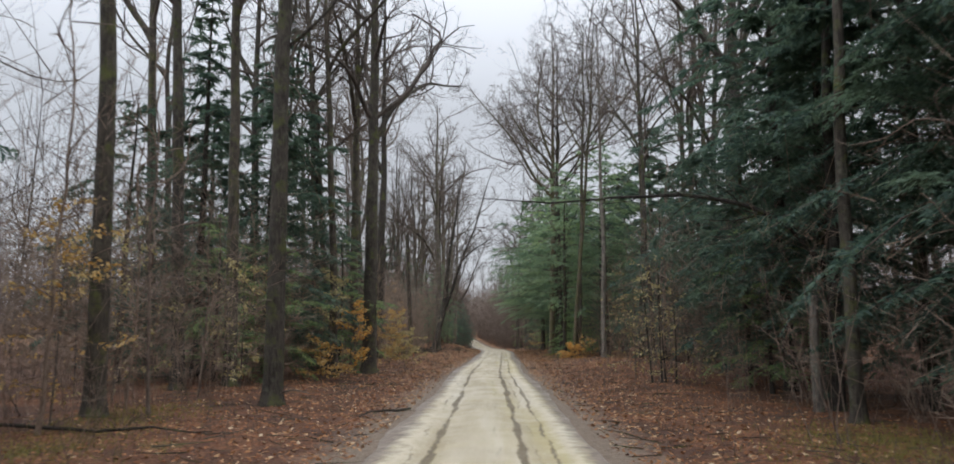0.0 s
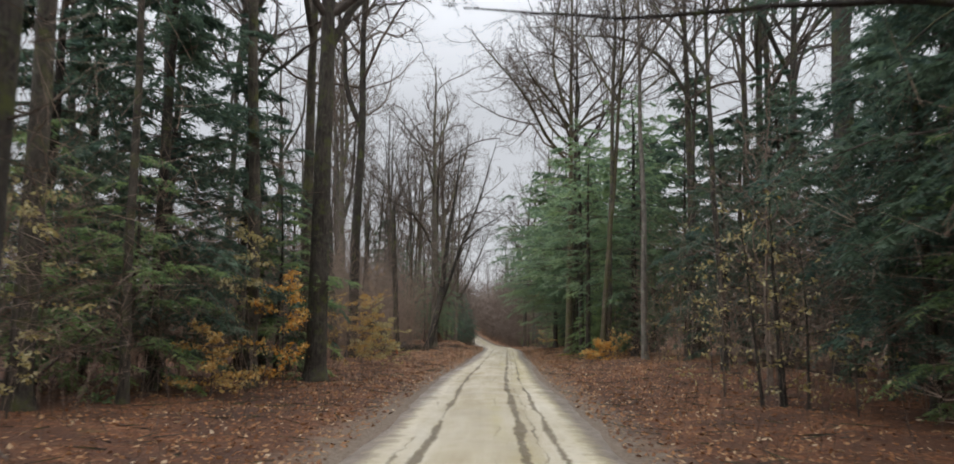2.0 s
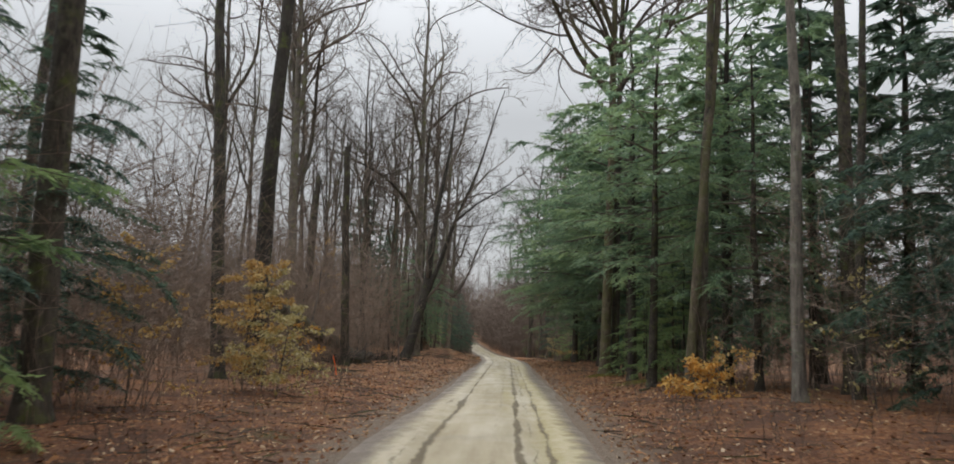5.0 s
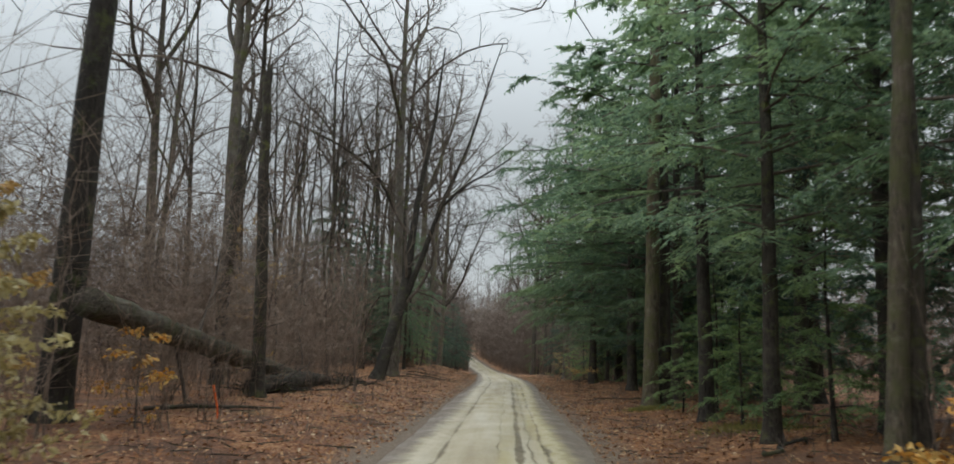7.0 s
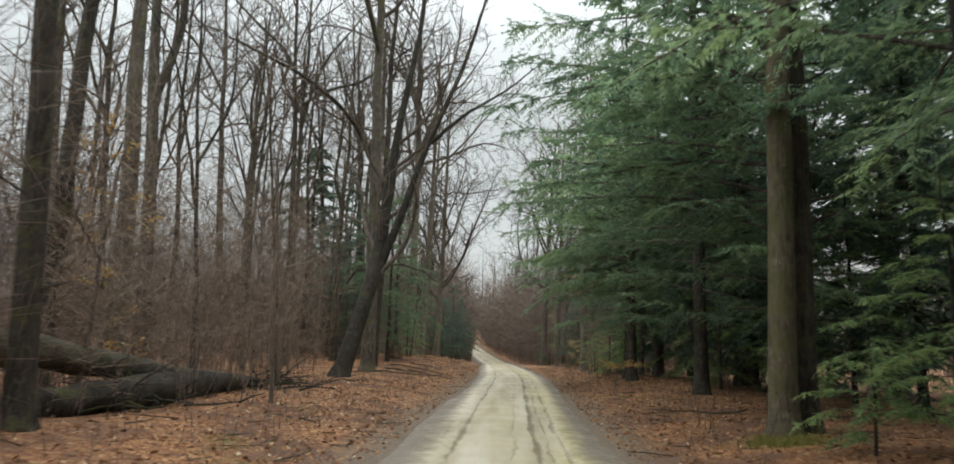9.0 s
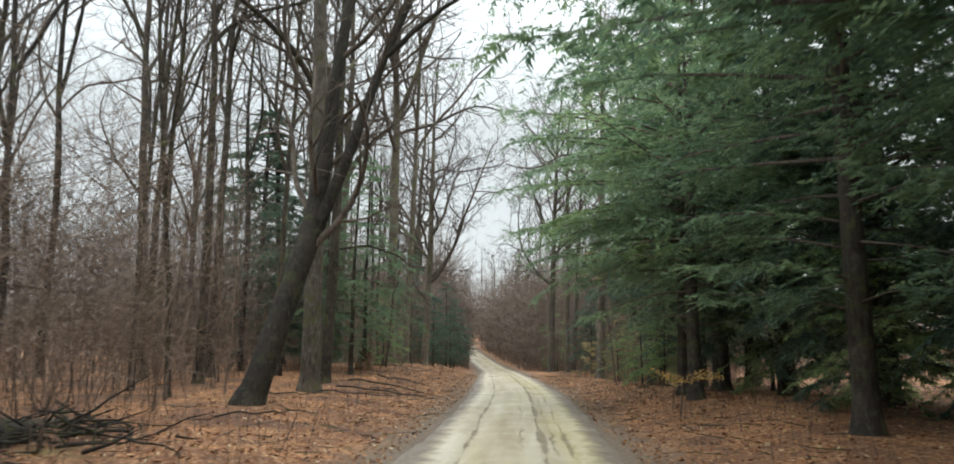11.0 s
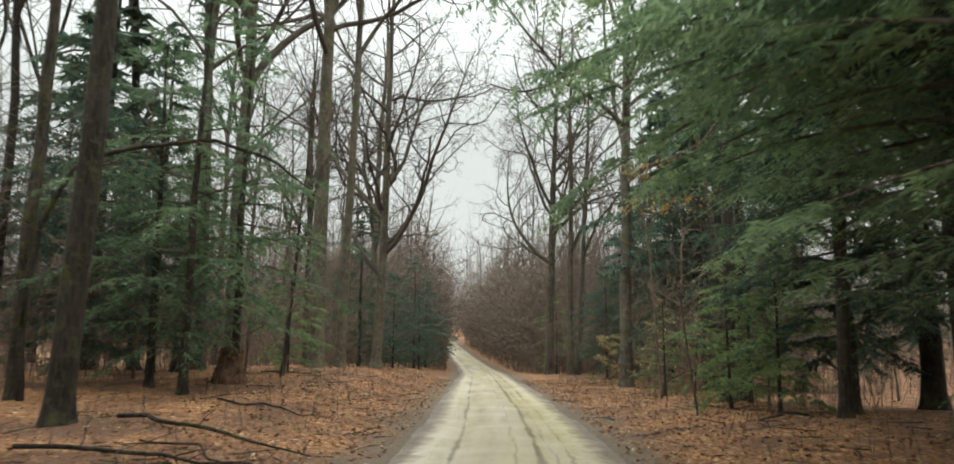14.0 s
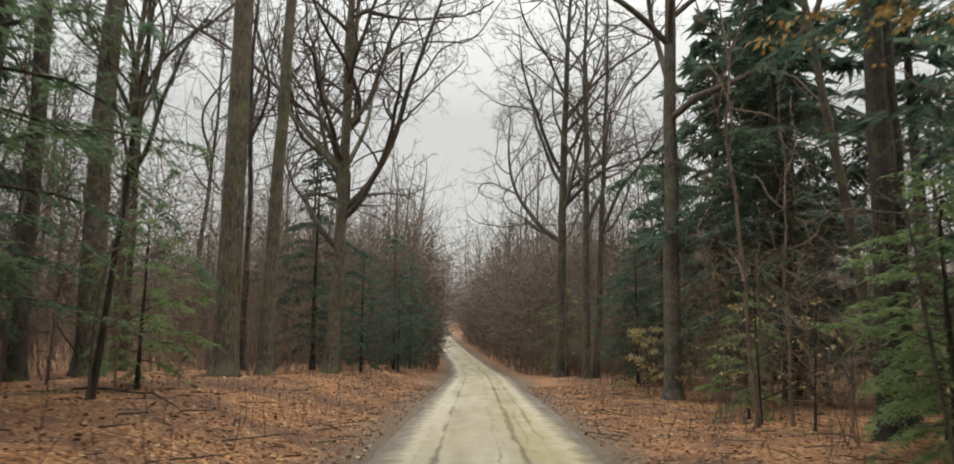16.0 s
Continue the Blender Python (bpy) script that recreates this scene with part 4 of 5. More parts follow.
# young beeches that keep their leaves
for seed, x, y, h, count, reach, per, skin, label in (
    (501, -5.6, 29.2, 3.1, 11, 1.15, 20, LEAF_ORANGE, "young beech with layers of bright orange leaves"),
    (502, -6.35, 28.2, 4.4, 18, 0.9, 8, LEAF_PALE, "young beech with pale yellow dry leaves"),
    (503, -6.2, 26.0, 1.4, 10, 1.0, 16, LEAF_GOLD, "low golden beech shrub at the edge of the wood"),
    (504, -7.4, 21.2, 4.0, 16, 1.4, 7, LEAF_PALE, "young beech with pale yellow dry leaves"),
    (505, -9.2, 17.5, 4.5, 16, 1.6, 6, LEAF_PALE, "young beech with pale yellow dry leaves"),
    (506, -7.8, 12.8, 4.2, 16, 1.5, 7, LEAF_GOLD, "golden-leaved young beech among dark trunks"),
    (507, -6.3, 43.6, 3.4, 20, 1.4, 24, LEAF_GOLD, "spreading young beech with tan and golden leaves"),
    (508, -5.2, 42.8, 2.2, 12, 1.2, 14, LEAF_PALE, "low young beech with pale yellow leaves"),
    (509, -5.9, 43.9, 3.0, 14, 1.2, 20, LEAF_PALE, "young beech with pale yellow dry leaves"),
    (510, 4.5, 43.2, 0.85, 14, 0.75, 18, LEAF_ORANGE, "low orange-leaved beech shrub on the litter"),
    (511, 5.4, 43.8, 1.2, 12, 0.9, 6, LEAF_GOLD, "low golden beech shrub at the edge of the wood"),
    (512, 5.3, 27.7, 4.4, 16, 1.4, 3, LEAF_PALE, "thin sapling with a few pale yellow leaves"),
    (513, 6.8, 28.4, 3.4, 12, 1.2, 3, LEAF_PALE, "thin sapling with a few pale yellow leaves"),
    (515, -8.6, 61.5, 6.0, 16, 1.3, 7, LEAF_GOLD, "slender young tree with a few golden leaves"),
    (516, 3.9, 72.6, 0.95, 6, 0.95, 9, LEAF_GOLD, "low beech branch hung with tan leaves"),
    (517, 5.6, 106.0, 2.6, 14, 1.3, 14, LEAF_PALE, "young beech with pale yellow dry leaves"),
    (518, 7.4, 40.8, 3.0, 14, 1.4, 3, LEAF_PALE, "thin sapling with a few pale yellow leaves"),
    (519, 6.4, 32.5, 2.2, 12, 1.2, 3, LEAF_PALE, "thin sapling with a few pale yellow leaves"),
    (520, 7.4, 103.0, 4.0, 16, 1.4, 6, LEAF_PALE, "thin sapling with a few pale yellow leaves"),
    (521, -7.0, 39.5, 3.2, 16, 1.5, 10, LEAF_GOLD, "spreading young beech with tan and golden leaves"),
    (522, 6.9, 24.6, 1.6, 10, 1.0, 3, LEAF_PALE, "thin sapling with a few pale yellow leaves"),
    (524, 5.75, 25.4, 4.6, 9, 0.9, 2, LEAF_PALE, "thin dark sapling with a few pale leaves"),
    (525, 5.95, 25.7, 3.8, 9, 0.9, 2, LEAF_PALE, "thin dark sapling with a few pale leaves"),
    (526, 5.5, 25.8, 4.1, 8, 0.8, 2, LEAF_PALE, "thin dark sapling with a few pale leaves"),
    (527, 6.15, 25.1, 3.2, 9, 0.9, 2, LEAF_PALE, "thin dark sapling with a few pale leaves"),
    (528, 5.9, 95.6, 3.4, 10, 0.9, 2, LEAF_PALE, "thin dark sapling with a few pale leaves"),
    (529, 6.6, 94.6, 2.8, 9, 0.8, 2, LEAF_PALE, "thin dark sapling with a few pale leaves"),
    (530, -6.2, 48.7, 1.9, 9, 0.8, 8, LEAF_ORANGE, "low orange-leaved beech beside the fallen tree"),
    (541, 4.5, 86.5, 6.0, 10, 1.5, 6, LEAF_GOLD, "tall young beech with a few golden leaves near its top"),
    (523, -11.0, 19.0, 5.0, 18, 1.6, 5, LEAF_GOLD, "golden-leaved young beech among dark trunks"),
):
    wood, leaf = beech(seed, h, count, reach, per, r=0.034 if per < 3 else 0.02, low={516: 0.88, 541: 0.7}.get(seed, 0.12), size=0.075 if seed == 516 else 0.11)
    t = thing("beech_sapling", x, y, label, "sapling", "young beeches")
    part("stem", wood, BARK_DARK if per < 3 else TWIG, t)
    tagged(part("leaves", leaf, skin, t, "", False), kind="stuff")

# thin bare saplings that stand alone
POLES = []
for k in range(4):
    tr, cr = bare_tree(600 + k, 6.5 + k, 0.03 + 0.005 * k, clear=0.25, limbs=11, ratio=0.3, detail=1, wig=0.06)
    POLES.append((tr.mesh("stem", BRUSH), cr.mesh("crown", BRUSH)))
rng = np.random.default_rng(77)
spots = [(-5.85, 90.2), (-6.1, 91.5), (-8.0, 76.0), (-9.0, 74.5), (-7.6, 71.0), (6.0, 96.0), (6.4, 95.2), (5.6, 95.0), (7.0, 29.2), (6.4, 28.0), (-5.0, 61.5), (-7.2, 58.0)]
while len(spots) < 60:
    y = rng.uniform(2, 118)
    x = rng.choice([-1, -1, 1]) * rng.uniform(6.2, 15)
    if y > 50 and x > 0 and y < 90 and rng.random() < 0.8:
        continue
    spots.append((x, y))
for k, (x, y) in enumerate(spots):
    t = thing("bare_sapling", x, y, "thin leafless brown sapling in the undergrowth", "sapling", "bare saplings", rng.uniform(0, 6.28), rng.uniform(0.6, 1.2))
    for name, me in zip(("stem", "crown"), POLES[k % 4]):
        part(name, me, None, t)

# the rest of the wood, planted thinner with distance
WOOD = []
for k in range(7):
    tr, cr = bare_tree(700 + k, 19 + k, 0.10 + 0.018 * k, ((k - 3) * 0.022, 0), clear=0.30 + 0.03 * k, limbs=10, detail=2, dead=3, wig=0.05, bend=0.02 * (k % 3 - 1), forks=((0.4 + 0.03 * k, 50 * k, 22, 0.45, 0.7),) if k % 2 else ())
    WOOD.append((tr.mesh("trunk", BARK if k % 3 else BARK_DARK), cr.mesh("crown", TWIG)))
for k, (x, y) in enumerate(((-9.3, 75.2), (-11.6, 77.6), (-14.6, 74.0), (-16.4, 80.5), (-11.2, 82.6), (-15.0, 86.0), (-18.2, 78.0), (-10.6, 70.2), (-15.6, 68.2), (-9.2, 84.0), (-11.5, 86.5), (-13.5, 82.0), (-9.8, 92.5), (-12.4, 95.0), (-15.5, 90.0), (-8.8, 104.0), (-11.5, 102.0), (-10.2, 109.0), (-14.0, 106.0))):
    TAKEN.append((x, y))
    t = thing("deciduous_tree", x, y, "leafless tree standing deeper in the wood", "tree", "bare trees in the wood", 1.7 * k, 0.85 + 0.03 * (k % 5))
    for name, me in zip(("trunk", "crown"), WOOD[k % 7]):
        part(name, me, None, t)
count = 0
for _ in range(6000):
    x, y = rng.uniform(-34, 34), rng.uniform(-6, 150)
    d = abs(x - float(road_x(y)))
    if d < (8.0 if y < 110 else 5.5) or (x > 0 and 48 < y < 92 and d < 13) or (x < 0 and 50 < y < 74 and d < 13):
        continue
    if min((x - a) ** 2 + (y - b) ** 2 for a, b in TAKEN) < (4.4 if d < 20 else 9.0):
        continue
    TAKEN.append((x, y))
    t = thing("deciduous_tree", x, y, "leafless tree standing deeper in the wood", "tree", "bare trees in the wood", rng.uniform(0, 6.28), rng.uniform(0.8, 1.1))
    for name, me in zip(("trunk", "crown"), WOOD[count % 7]):
        part(name, me, None, t)
    count += 1
    if count >= 42:
        break

# far woods and brush: nobody could count them
def far_tree(seed):
    rng = np.random.default_rng(seed)
    P, R = stem(rng, rng.uniform(15, 22), rng.uniform(0.10, 0.2), (rng.normal(0, 0.04), 0), wig=0.05)
    S = Soup()
    tubes(S, P[None], R[None], 5)
    A = grow(rng, P[None], R[None], 12, 0.32, 0.98, 46, 0.32, 5, 0.1, 0.2, 0.55, 0.032)
    tubes(S, *A, 3)
    B = grow(rng, *A, 6, 0.15, 1.0, 42, 0.55, 2, 0.05, 0.2, 0.6, 0.022)
    blades(S, *B)
    blades(S, *grow(rng, *B, 3, 0.2, 1.0, 40, 0.55, 1, 0.05, 0.14, 0.6, 0.018))
    return S


def scatter(name, shapes, count, where, sizes, material, label, category):
    rng = np.random.default_rng(len(name) * 7 + count)
    S = Soup()
    n = 0
    while n < count:
        x, y = where(rng)
        if x is None:
            continue
        S.join(shapes[n % len(shapes)], spot(x, y, rng.uniform(0, 6.28), rng.uniform(*sizes)))
        n += 1
    return tagged(new(name, S.mesh(name, material)), label, category, kind="stuff")


def far_spot(rng):
    x, y = rng.uniform(-75, 75), rng.uniform(-5, 300)
    if rng.random() < 0.5:
        x, y = rng.uniform(-26, 26), rng.uniform(126, 260)
    if rng.random() < 0.38:
        x, y = rng.uniform(-18, 22), rng.uniform(130, 215)
    d = abs(x - float(road_x(y)))
    if (d < 4.5 and y < 220) or (d < 34 and y < 128):
        return None, None
    return x, y


scatter("far_woods", [far_tree(800 + k) for k in range(6)], 200, far_spot, (0.8, 1.15), TWIG, "distant leafless woods behind the roadside trees", "woods")


def brush_spot(rng):
    y = rng.uniform(0, 135)
    s = rng.choice([-1, 1])
    d = 5.2 + abs(rng.normal(0, 7))
    if s > 0 and 50 < y < 90 and rng.random() < 0.85:
        return None, None
    if s < 0 and y > 74 and d < 8.5:
        return None, None
    return s * d + float(road_x(y)), y


scatter("underbrush", [bush(900 + k, 2.4 + 0.25 * k) for k in range(6)], 270, brush_spot, (0.6, 1.3), BRUSH, "leafless brown brush and briars between the trees", "brush")


def thicket(name, seed, count, where, tall, thick, label, twigs=9):
    """Close-grown thin stems, each a slender cone with short side twigs."""
    rng = np.random.default_rng(seed)
    XY = []
    while len(XY) < count:
        x, y = where(rng)
        if x is not None:
            XY.append((x, y))
    XY = np.array(XY)
    base = np.concatenate([XY, ground_z(XY[:, 0], XY[:, 1])[:, None] - 0.05], 1)
    h = rng.uniform(*tall, count)
    top = base + np.concatenate([rng.normal(0, 0.19, (count, 2)), np.ones((count, 1))], 1) * h[:, None]
    S = Soup()
    tubes(S, np.stack([base, base + (top - base) * 0.8], 1), (thick * 0.6 * (h / tall[1]) ** 0.7)[:, None] * np.array([[1, 0.12]]), 3)
    k = np.repeat(np.arange(count), twigs)
    t = rng.uniform(0.12, 0.79, len(k))[:, None]
    at = base[k] + (top[k] - base[k]) * t
    d = unit(rng.normal(0, 1, (len(k), 3)) * np.array([1, 1, 0.3]) + np.array([0, 0, 1.0]) * (0.15 + 0.9 * t))
    L = (h[k] * rng.uniform(0.11, 0.35, len(k)))[:, None] * (0.45 + 2.6 * t * (1.15 - t))
    w = unit(np.cross(d, rng.normal(0, 1, d.shape))) * thick * 0.5
    V = np.stack([at - w, at + w, at + d * L], 1)
    S.add(V.reshape(-1, 3), None, np.arange(len(k) * 3).reshape(-1, 3))
    return tagged(new(name, S.mesh(name, BRUSH, False)), label, "thicket", kind="stuff")


def near_thicket(rng):
    y = rng.uniform(-2, 128)
    s = rng.choice([-1, -1, 1]) if y > 50 else rng.choice([-1, 1])
    d = 6.2 + abs(rng.normal(0, 11))
    if s > 0 and y < 48 and rng.random() < 0.55:
        return None, None
    if s < 0 and y > 70 and rng.random() < 0.4:
        return None, None
    if (s > 0 and 50 < y < 88 and d < 13) or (s < 0 and y > 74 and d < 9.5 and y < 104):
        return None, None
    return s * d + float(road_x(y)), y


def deep_thicket(rng):
    x, y = rng.uniform(-95, 95), rng.uniform(-8, 330)
    d = abs(x - float(road_x(y)))
    if d < 4.0 or (d < 22 and y < 122):
        return None, None
    return x, y


def end_thicket(rng):
    y = rng.uniform(112, 300)
    x = rng.choice([-1, 1]) * (3.2 + abs(rng.normal(0, 9)))
    return x + float(road_x(y)), y


thicket("sapling_thicket", 51, 6200, near_thicket, (1.2, 8.0), 0.016, "close-grown leafless brown saplings between the trunks", 17)
def middle_thicket(rng):
    y = rng.uniform(8, 150)
    s = rng.choice([-1, -1, 1]) if y > 55 else rng.choice([-1, 1, 1])
    d = rng.uniform(9, 30)
    if s > 0 and y < 48 and rng.random() < 0.5:
        return None, None
    if s > 0 and 50 < y < 95 and d < 16:
        return None, None
    return s * d + float(road_x(y)), y


thicket("young_growth", 54, 5600, middle_thicket, (3.0, 12.0), 0.028, "close young growth, leafless and brown, between the trunks", 14)
thicket("distant_thicket", 52, 7000, deep_thicket, (3.0, 14.0), 0.045, "distant brown tangle of leafless saplings", 16)
def bend_brush(rng):
    y = rng.uniform(126, 200)
    x = rng.uniform(-16, 26) + float(road_x(y))
    if abs(x - float(road_x(y))) < 2.8:
        return None, None
    return x, y


thicket("bend_brush", 55, 5600, bend_brush, (5.0, 15.0), 0.045, "dense reddish-brown leafless brush behind the far bend", 18)
thicket("roadside_thicket", 53, 4600, end_thicket, (3.0, 11.0), 0.02, "leafless brush crowding the far bend of the track", 20)


# fallen leaves that lie loose on the litter
def litter():
    rng = np.random.default_rng(31)
    n = 62000
    y = rng.uniform(0, 112, n)
    d = 1.9 + np.abs(rng.normal(0, 3.6, n))
    x = rng.choice([-1.0, 1.0], n) * d + road_x(y)
    A = np.stack([x, y, ground_z(x, y) + 0.012], 1)
    a = rng.uniform(0, 6.28, n)
    s = rng.uniform(0.045, 0.12, n)[:, None]
    dr = np.stack([np.cos(a), np.sin(a), rng.normal(0, 0.25, n)], 1)
    w = np.stack([-np.sin(a), np.cos(a), rng.normal(0, 0.35, n)], 1) * s * 0.3
    V = np.stack([A - dr * s * 0.5, A + w, A + dr * s * 0.5 + np.array([0, 0, 0.015]), A - w], 1)
    i = np.arange(n)[:, None] * 4
    S = Soup().add(V.reshape(-1, 3), None, np.concatenate([i + np.array([0, 1, 2]), i + np.array([0, 2, 3])]))
    tagged(new("fallen_leaves", S.mesh("fallen_leaves", LEAF_FLOOR, False)), "dry brown and tan leaves scattered over the forest floor", "leaves", kind="stuff")


litter()


def loose_sticks():
    """Short dead sticks flat on the litter."""
    rng = np.random.default_rng(33)
    n = 1700
    y = rng.uniform(4, 108, n)
    x = rng.choice([-1.0, 1.0], n) * (2.3 + np.abs(rng.normal(0, 3.0, n))) + road_x(y)
    A = np.stack([x, y, ground_z(x, y) + 0.02], 1)
    a = rng.uniform(0, 6.28, n)
    L = rng.uniform(0.15, 0.95, n)[:, None]
    d = np.stack([np.cos(a), np.sin(a), rng.normal(0.05, 0.06, n)], 1)
    bend = np.stack([-np.sin(a), np.cos(a), a * 0], 1) * rng.normal(0, 0.09, (n, 1)) * L
    S = Soup()
    tubes(S, np.stack([A, A + d * L * 0.5 + bend, A + d * L], 1), rng.uniform(0.005, 0.014, (n, 1)) * np.array([[1, 0.8, 0.3]]), 3)
    tagged(new("loose_sticks", S.mesh("loose_sticks", BARK, False)), "short dead sticks strewn over the fallen leaves", "sticks", kind="stuff")


def dry_stalks():
    """Knee-high dead stalks and seedlings that stand in the litter."""
    rng = np.random.default_rng(34)
    n = 1500
    y = rng.uniform(8, 112, n)
    x = rng.choice([-1.0, 1.0], n) * (3.2 + np.abs(rng.normal(0, 2.2, n))) + road_x(y)
    A = np.stack([x, y, ground_z(x, y) - 0.02], 1)
    h = rng.uniform(0.15, 0.8, n)[:, None]
    lean = np.concatenate([rng.normal(0, 0.22, (n, 2)), np.ones((n, 1))], 1)
    S = Soup()
    P = np.stack([A, A + lean * h * 0.55 + rng.normal(0, 0.02, (n, 3)), A + lean * h], 1)
    Q = np.broadcast_to(rng.uniform(0.0035, 0.007, (n, 1)) * np.array([[1, 0.8, 0.3]]), (n, 3))
    tubes(S, P, Q, 3)
    blades(S, *grow(rng, P, Q, 4, 0.4, 1.0, 45, 0.35, 1, 0.05, 0.1, 0.7, 0.003))
    tagged(new("dry_stalks", S.mesh("dry_stalks", TWIG, False)), "thin dead stalks and seedlings standing in the leaves", "stalks", kind="stuff")


loose_sticks()
dry_stalks()


# ---- single things on the ground ----
def pole_mesh(points, radii, sides=12, seed=1, rough=0.0):
    pts = np.array(points, float)
    f = np.linspace(0, len(pts) - 1, 26)
    idx = np.arange(len(pts))
    P = np.stack([np.interp(f, idx, pts[:, k]) for k in range(3)], 1)
    R = np.interp(f, np.arange(len(radii)) * (len(pts) - 1) / (len(radii) - 1), radii)
    rng = np.random.default_rng(seed)
    P[1:-1] += rng.normal(0, rough, (24, 3))
    S = Soup()
    tubes(S, P[None], R[None], sides)
    for end, first in ((P[0], 0), (P[-1], 25 * sides)):
        c = S.n
        S.add([end], None, [(first + k, first + (k + 1) % sides, c) if first else (first + (k + 1) % sides, first + k, c) for k in range(sides)] - np.array([0, 0, 0]) - c)
    return S, P, R


def fallen(name, points, radii, skin, label, seed, twigs=0):
    S, P, R = pole_mesh(points, radii, 12, seed, radii[0] * 0.09)
    base = Vector(points[0])
    e = new(name)
    e.matrix_basis = Matrix.Translation(base)
    tagged(e, label, "fallen wood")
    body = Soup().join(S, Matrix.Translation(-base))
    part("log", body, skin, e)
    if twigs:
        rng = np.random.default_rng(seed)
        T = Soup()
        A = grow(rng, P[None] - np.array(base), R[None], twigs, 0.1, 0.97, 60, 0.16, 5, 0.03, 0.2, 0.4, 0.008)
        tubes(T, *A, 4)
        tubes(T, *grow(rng, *A, 4, 0.2, 1, 45, 0.5, 3, 0, 0.2, 0.5, 0.005), 3)
        tagged(part("branchwork", T, TWIG, e), kind="stuff")
    return e


def gz(x, y, up=0.0):
    return (x, y, float(ground_z(x, y)) + up)


fallen("fallen_tree", [(-7.0, 48.2, 2.35), (-7.15, 51.5, 1.98), (-7.26, 54.0, 1.70), (-7.3, 58.0, 1.25), (-7.45, 63.0, 0.72), (-7.6, 68.0, 0.28)], [0.27, 0.27, 0.20], BARK_LOG,
       "fallen moss-grown tree trunk propped above the ground", 41, 6)
fallen("charred_log", [gz(-7.0, 56.6, 0.16), gz(-6.75, 59.0, 0.24), gz(-6.8, 62.0, 0.26), gz(-6.9, 65.8, 0.14)], [0.24, 0.33, 0.30, 0.14], BARK_DARK, "dark rotten log lying in the leaves", 42, 14)
fallen("rotten_branch", [gz(-7.4, 51.4, 0.05), gz(-6.6, 52.0, 0.10), gz(-5.9, 52.7, 0.06), gz(-5.0, 53.2, 0.03)], [0.05, 0.045, 0.03, 0.012], BARK_LOG, "rotten branch on the leaf litter", 43, 7)
for seed, a, b, r in ((44, (-5.8, 81.2), (-2.4, 80.5), 0.035), (45, (-5.4, 78.6), (-2.6, 79.4), 0.03), (46, (-7.2, 76.9), (-4.8, 75.9), 0.022), (47, (-1.9, 17.0), (-2.9, 15.2), 0.03),
                      (48, (-9.0, 12.4), (-4.6, 12.0), 0.035), (49, (4.0, 47.3), (5.2, 48.4), 0.035), (50, (-6.9, 91.6), (-4.4, 90.9), 0.02), (51, (6.6, 85.8), (4.6, 83.2), 0.03),
                      (52, (-5.6, 77.2), (-3.4, 77.9), 0.02), (53, (-4.6, 79.9), (-2.3, 79.0), 0.018), (54, (-6.4, 66.4), (-4.2, 65.0), 0.03), (55, (-5.9, 70.4), (-4.1, 71.6), 0.02), (56, (-5.0, 83.6), (-3.2, 84.6), 0.022), (57, (5.2, 62.2), (3.2, 63.4), 0.02)):
    rng = np.random.default_rng(seed)
    way = [(a[0] + (b[0] - a[0]) * f + rng.normal(0, 0.10), a[1] + (b[1] - a[1]) * f + rng.normal(0, 0.16), rng.uniform(0.0, 0.09)) for f in np.linspace(0, 1, 8)]
    fallen("fallen_branch", [gz(x, y, r + up) for x, y, up in way], [r, r * 0.8, r * 0.25], BARK_DARK, "dead crooked branch lying on the leaves", seed, 6)


def stump(x, y):
    S, P, R = pole_mesh([(0, 0, -0.2), (0, 0, 0.1), (0.02, 0, 0.4), (0.03, 0, 0.78)], [0.46, 0.39, 0.31, 0.27], 14, 5, 0.02)
    t = thing("tree_stump", x, y, "dark rotten tree stump in the leaves", "stump")
    part("stump_body", S, BARK_ROT, t)
    rng = np.random.default_rng(9)
    D = Soup()
    a = rng.uniform(0, 6.28, 9)
    A = np.stack([np.cos(a) * 0.27, np.sin(a) * 0.27, a * 0 + 0.7], 1)
    E = A + np.stack([rng.normal(0, 0.02, 9), rng.normal(0, 0.02, 9), rng.uniform(0.08, 0.25, 9)], 1)
    tubes(D, np.stack([A, (A + E) / 2, E], 1), np.array([[0.06, 0.045, 0.01]]) * np.ones((9, 1)), 4)
    tagged(part("splinters", D, BARK_ROT, t), kind="stuff")


stump(-6.45, 87.9)


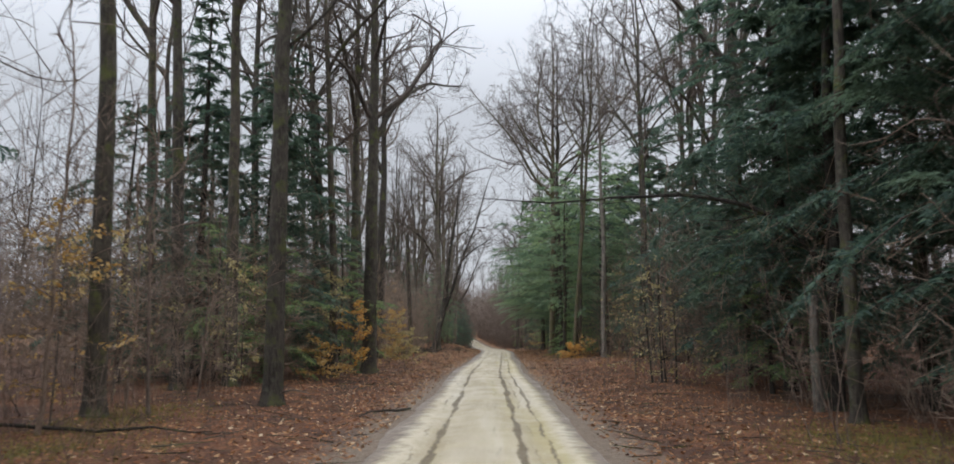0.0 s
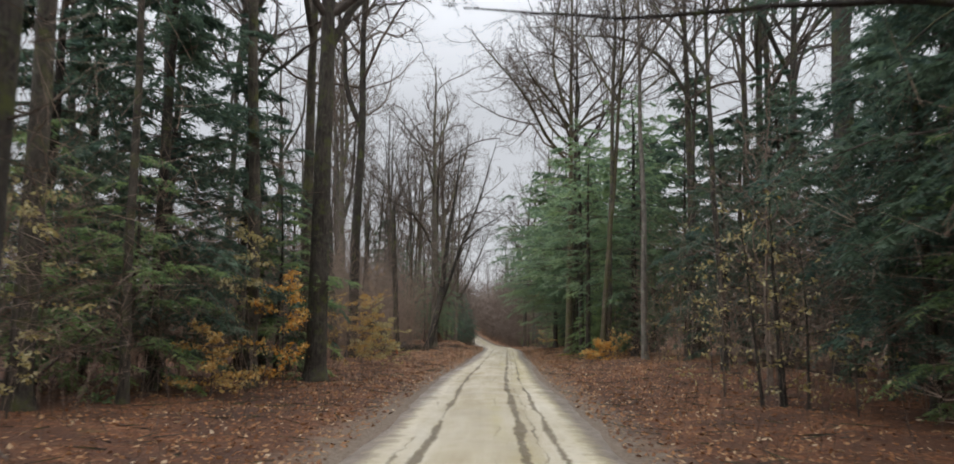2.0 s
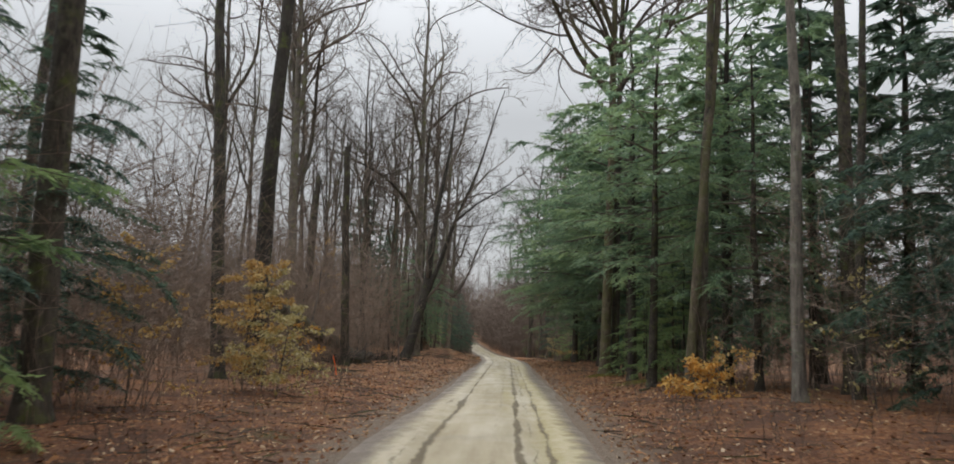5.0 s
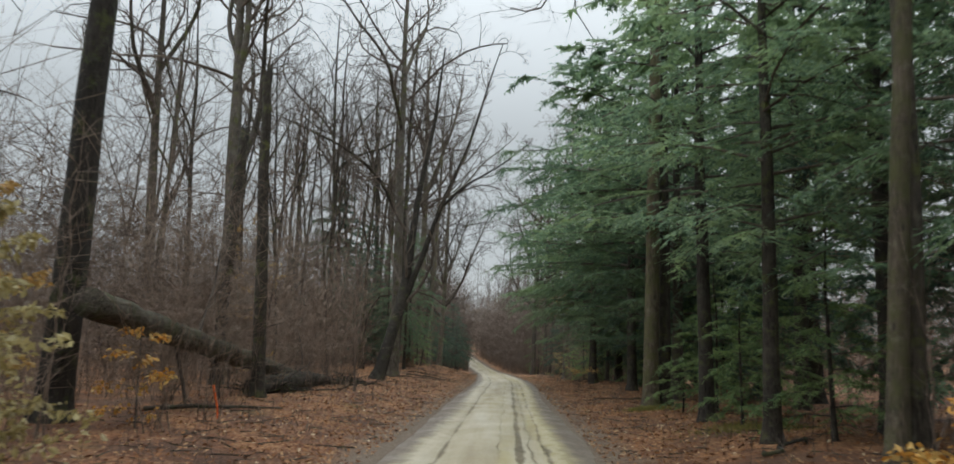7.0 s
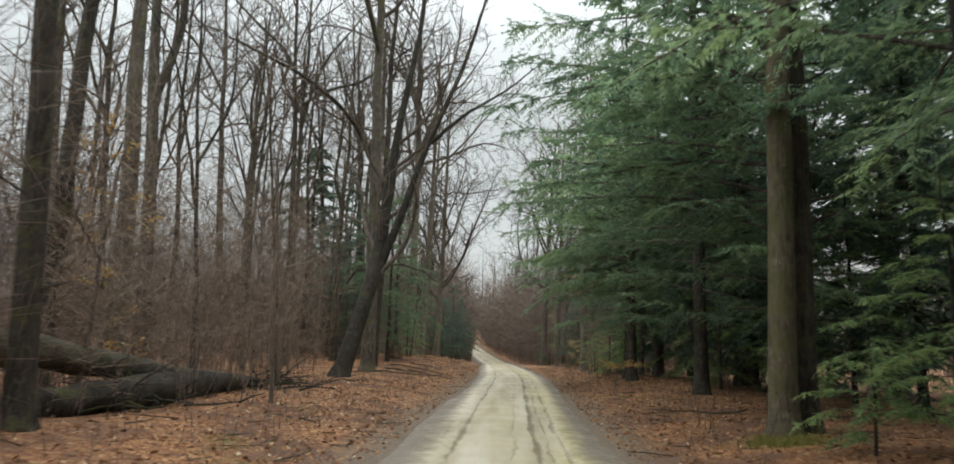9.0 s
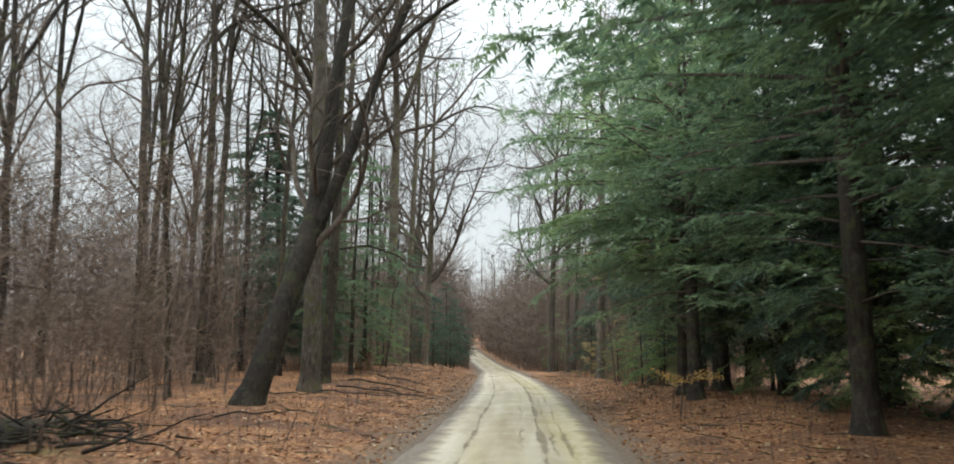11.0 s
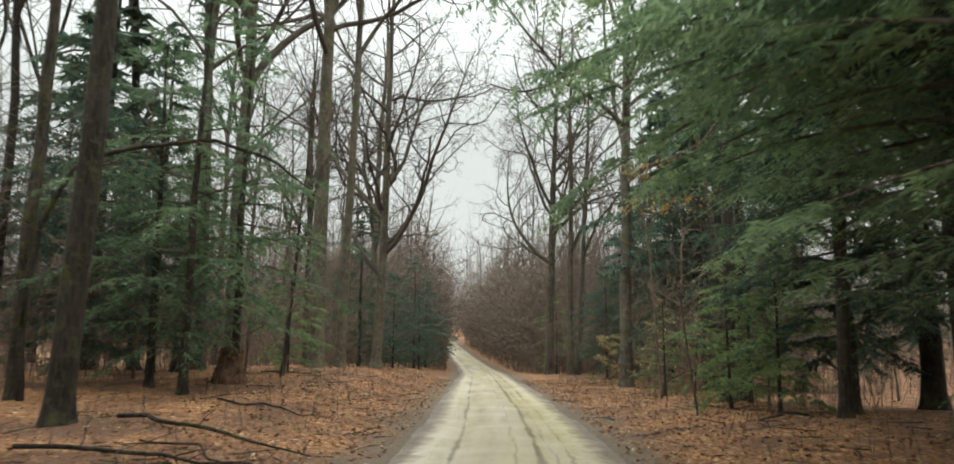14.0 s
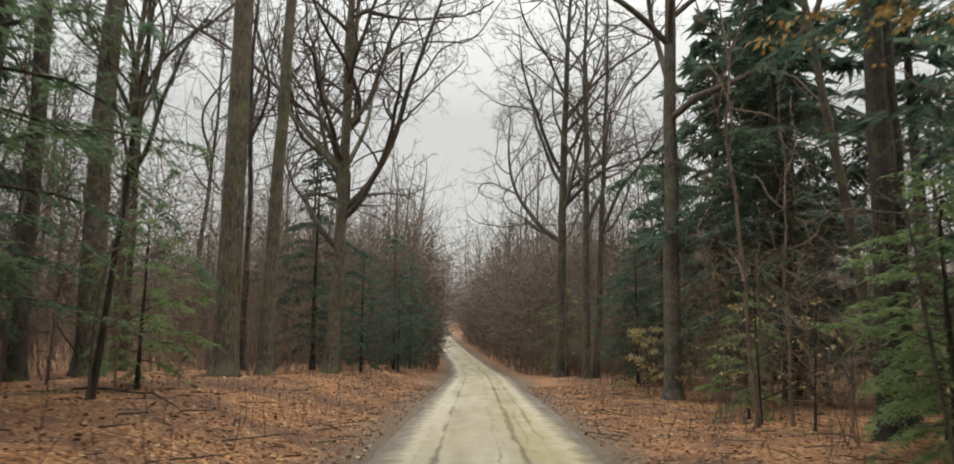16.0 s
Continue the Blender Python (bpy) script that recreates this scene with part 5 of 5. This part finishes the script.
def arching_branch():
    """The long bough over the track, from the dark trunk on the bank."""
    S, P, R = pole_mesh([(8.2, 18.0, 3.4), (7.4, 18.1, 4.5), (6.4, 18.1, 5.0), (5.0, 18.0, 5.25), (3.2, 18.0, 5.2), (1.4, 18.0, 5.05), (-0.4, 18.0, 5.2)], [0.085, 0.075, 0.06, 0.05, 0.035, 0.022, 0.008], 8, 6, 0.01)
    rng = np.random.default_rng(61)
    T = Soup().join(S)
    A = grow(rng, P[None], R[None], 12, 0.25, 0.99, 40, 0.16, 4, -0.02, 0.14, 0.4, 0.006)
    tubes(T, *A, 4)
    tubes(T, *grow(rng, *A, 4, 0.2, 1, 40, 0.45, 2, 0.02, 0.14, 0.5, 0.004), 3)
    e = new("arching_bough")
    e.matrix_basis = Matrix.Translation((8.2, 18.0, 3.4))
    tagged(e, "long bare bough arching over the sandy track", "branch")
    part("bough", Soup().join(T, Matrix.Translation((-8.2, -18.0, -3.4))), BARK_DARK, e)


arching_branch()


def bent_sapling():
    """A thin stem bowed over in a wide arch."""
    S, P, R = pole_mesh([(0, 0, -0.2), (-0.15, 0, 1.6), (0.0, 0.05, 3.4), (0.7, 0.1, 4.75), (1.9, 0.2, 5.0), (3.2, 0.4, 5.2), (4.4, 0.5, 4.8), (5.2, 0.6, 4.2)], [0.075, 0.065, 0.06, 0.055, 0.05, 0.04, 0.03, 0.012], 8, 6, 0.01)
    rng = np.random.default_rng(62)
    D = Soup()
    A = grow(rng, P[None], R[None], 14, 0.45, 0.99, 50, 0.13, 4, -0.03, 0.14, 0.4, 0.006)
    tubes(D, *A, 4)
    tubes(D, *grow(rng, *A, 4, 0.2, 1, 40, 0.45, 2, 0.0, 0.14, 0.5, 0.004), 3)
    t = thing("bent_sapling", -8.9, 83.8, "thin leafless sapling bowed over in a wide arch", "tree")
    part("trunk", S, BARK_DARK, t)
    part("crown", D, TWIG, t, "sparse bare twigs")


bent_sapling()


# ---- grass and moss at the verge ----
def tuft_field(name, seed, spots, count, label):
    rng = np.random.default_rng(seed)
    k = rng.integers(0, len(spots), count)
    c = np.array(spots)[k]
    x = c[:, 0] + rng.normal(0, 1, count) * c[:, 2]
    y = c[:, 1] + rng.normal(0, 1, count) * c[:, 3]
    A = np.stack([x, y, ground_z(x, y) - 0.01], 1)
    d = np.stack([rng.normal(0, 0.5, count), rng.normal(0, 0.5, count), np.ones(count)], 1)
    L = rng.uniform(0.04, 0.16, count)[:, None]
    w = unit(np.cross(d, rng.normal(0, 1, (count, 3)))) * 0.006
    V = np.stack([A - w, A + w, A + unit(d) * L], 1)
    S = Soup().add(V.reshape(-1, 3), None, np.arange(count * 3).reshape(-1, 3))
    tagged(new(name, S.mesh(name, GRASS, False)), label, "grass", kind="stuff")


tuft_field("verge_grass", 71, [(5.6, 10.5, 0.9, 1.4), (6.6, 12.5, 0.8, 1.0), (-6.8, 10.0, 0.9, 1.2), (-7.0, 14.0, 0.6, 1.6), (4.35, 57.9, 0.22, 0.22), (4.4, 57.9, 0.3, 0.3), (5.0, 51.0, 0.5, 0.5)], 14000, "short yellow-green grass and moss between fallen leaves")


# ---- an orange stake and the heap of twigs at the end of the log ----
def marker():
    S, P, R = pole_mesh([(0, 0, -0.1), (-0.05, 0, 0.25), (-0.16, 0.02, 0.62)], [0.02, 0.02, 0.019], 8, 3, 0.0)
    n = Nodes("orange_plastic", 0.45)
    n.done(n.ramp(n.noise(n.place(), 8, 3), (0.3, (0.62, 0.10, 0.02)), (0.7, (0.80, 0.17, 0.04))))
    t = thing("marker_stake", -5.65, 51.0, "thin orange plastic marker stake stuck in the leaves", "marker")
    part("rod", S, n.m, t)
    c = Soup()
    tubes(c, np.array([[(-0.155, 0.02, 0.60), (-0.16, 0.02, 0.66)]]), np.array([[0.027, 0.021]]), 8)
    part("cap", c, n.m, t)


marker()


def twig_heap(x, y, seed, r, label):
    rng = np.random.default_rng(seed)
    n = 90
    a = rng.uniform(0, 6.28, n)
    d = np.abs(rng.normal(0, r, n))
    A = np.stack([np.cos(a) * d, np.sin(a) * d * 1.5, rng.uniform(0, 0.5, n) * np.exp(-d / r)], 1)
    b = rng.uniform(0, 6.28, n)
    v = np.stack([np.cos(b), np.sin(b), rng.normal(0.05, 0.25, n)], 1) * rng.uniform(0.4, 1.3, n)[:, None]
    S = Soup()
    tubes(S, np.stack([A, A + v * 0.5 + rng.normal(0, 0.05, (n, 3)), A + v], 1), np.array([[0.018, 0.013, 0.004]]) * rng.uniform(0.5, 1.6, (n, 1)), 4)
    t = thing("brushwood_heap", x, y, label, "brushwood")
    tagged(part("brushwood", S, BARK_DARK, t), kind="stuff")


twig_heap(-6.5, 65.6, 81, 0.8, "heap of dark dead twigs beside the fallen log")
twig_heap(-6.9, 58.5, 82, 0.8, "tangle of dark dead twigs under the fallen tree")
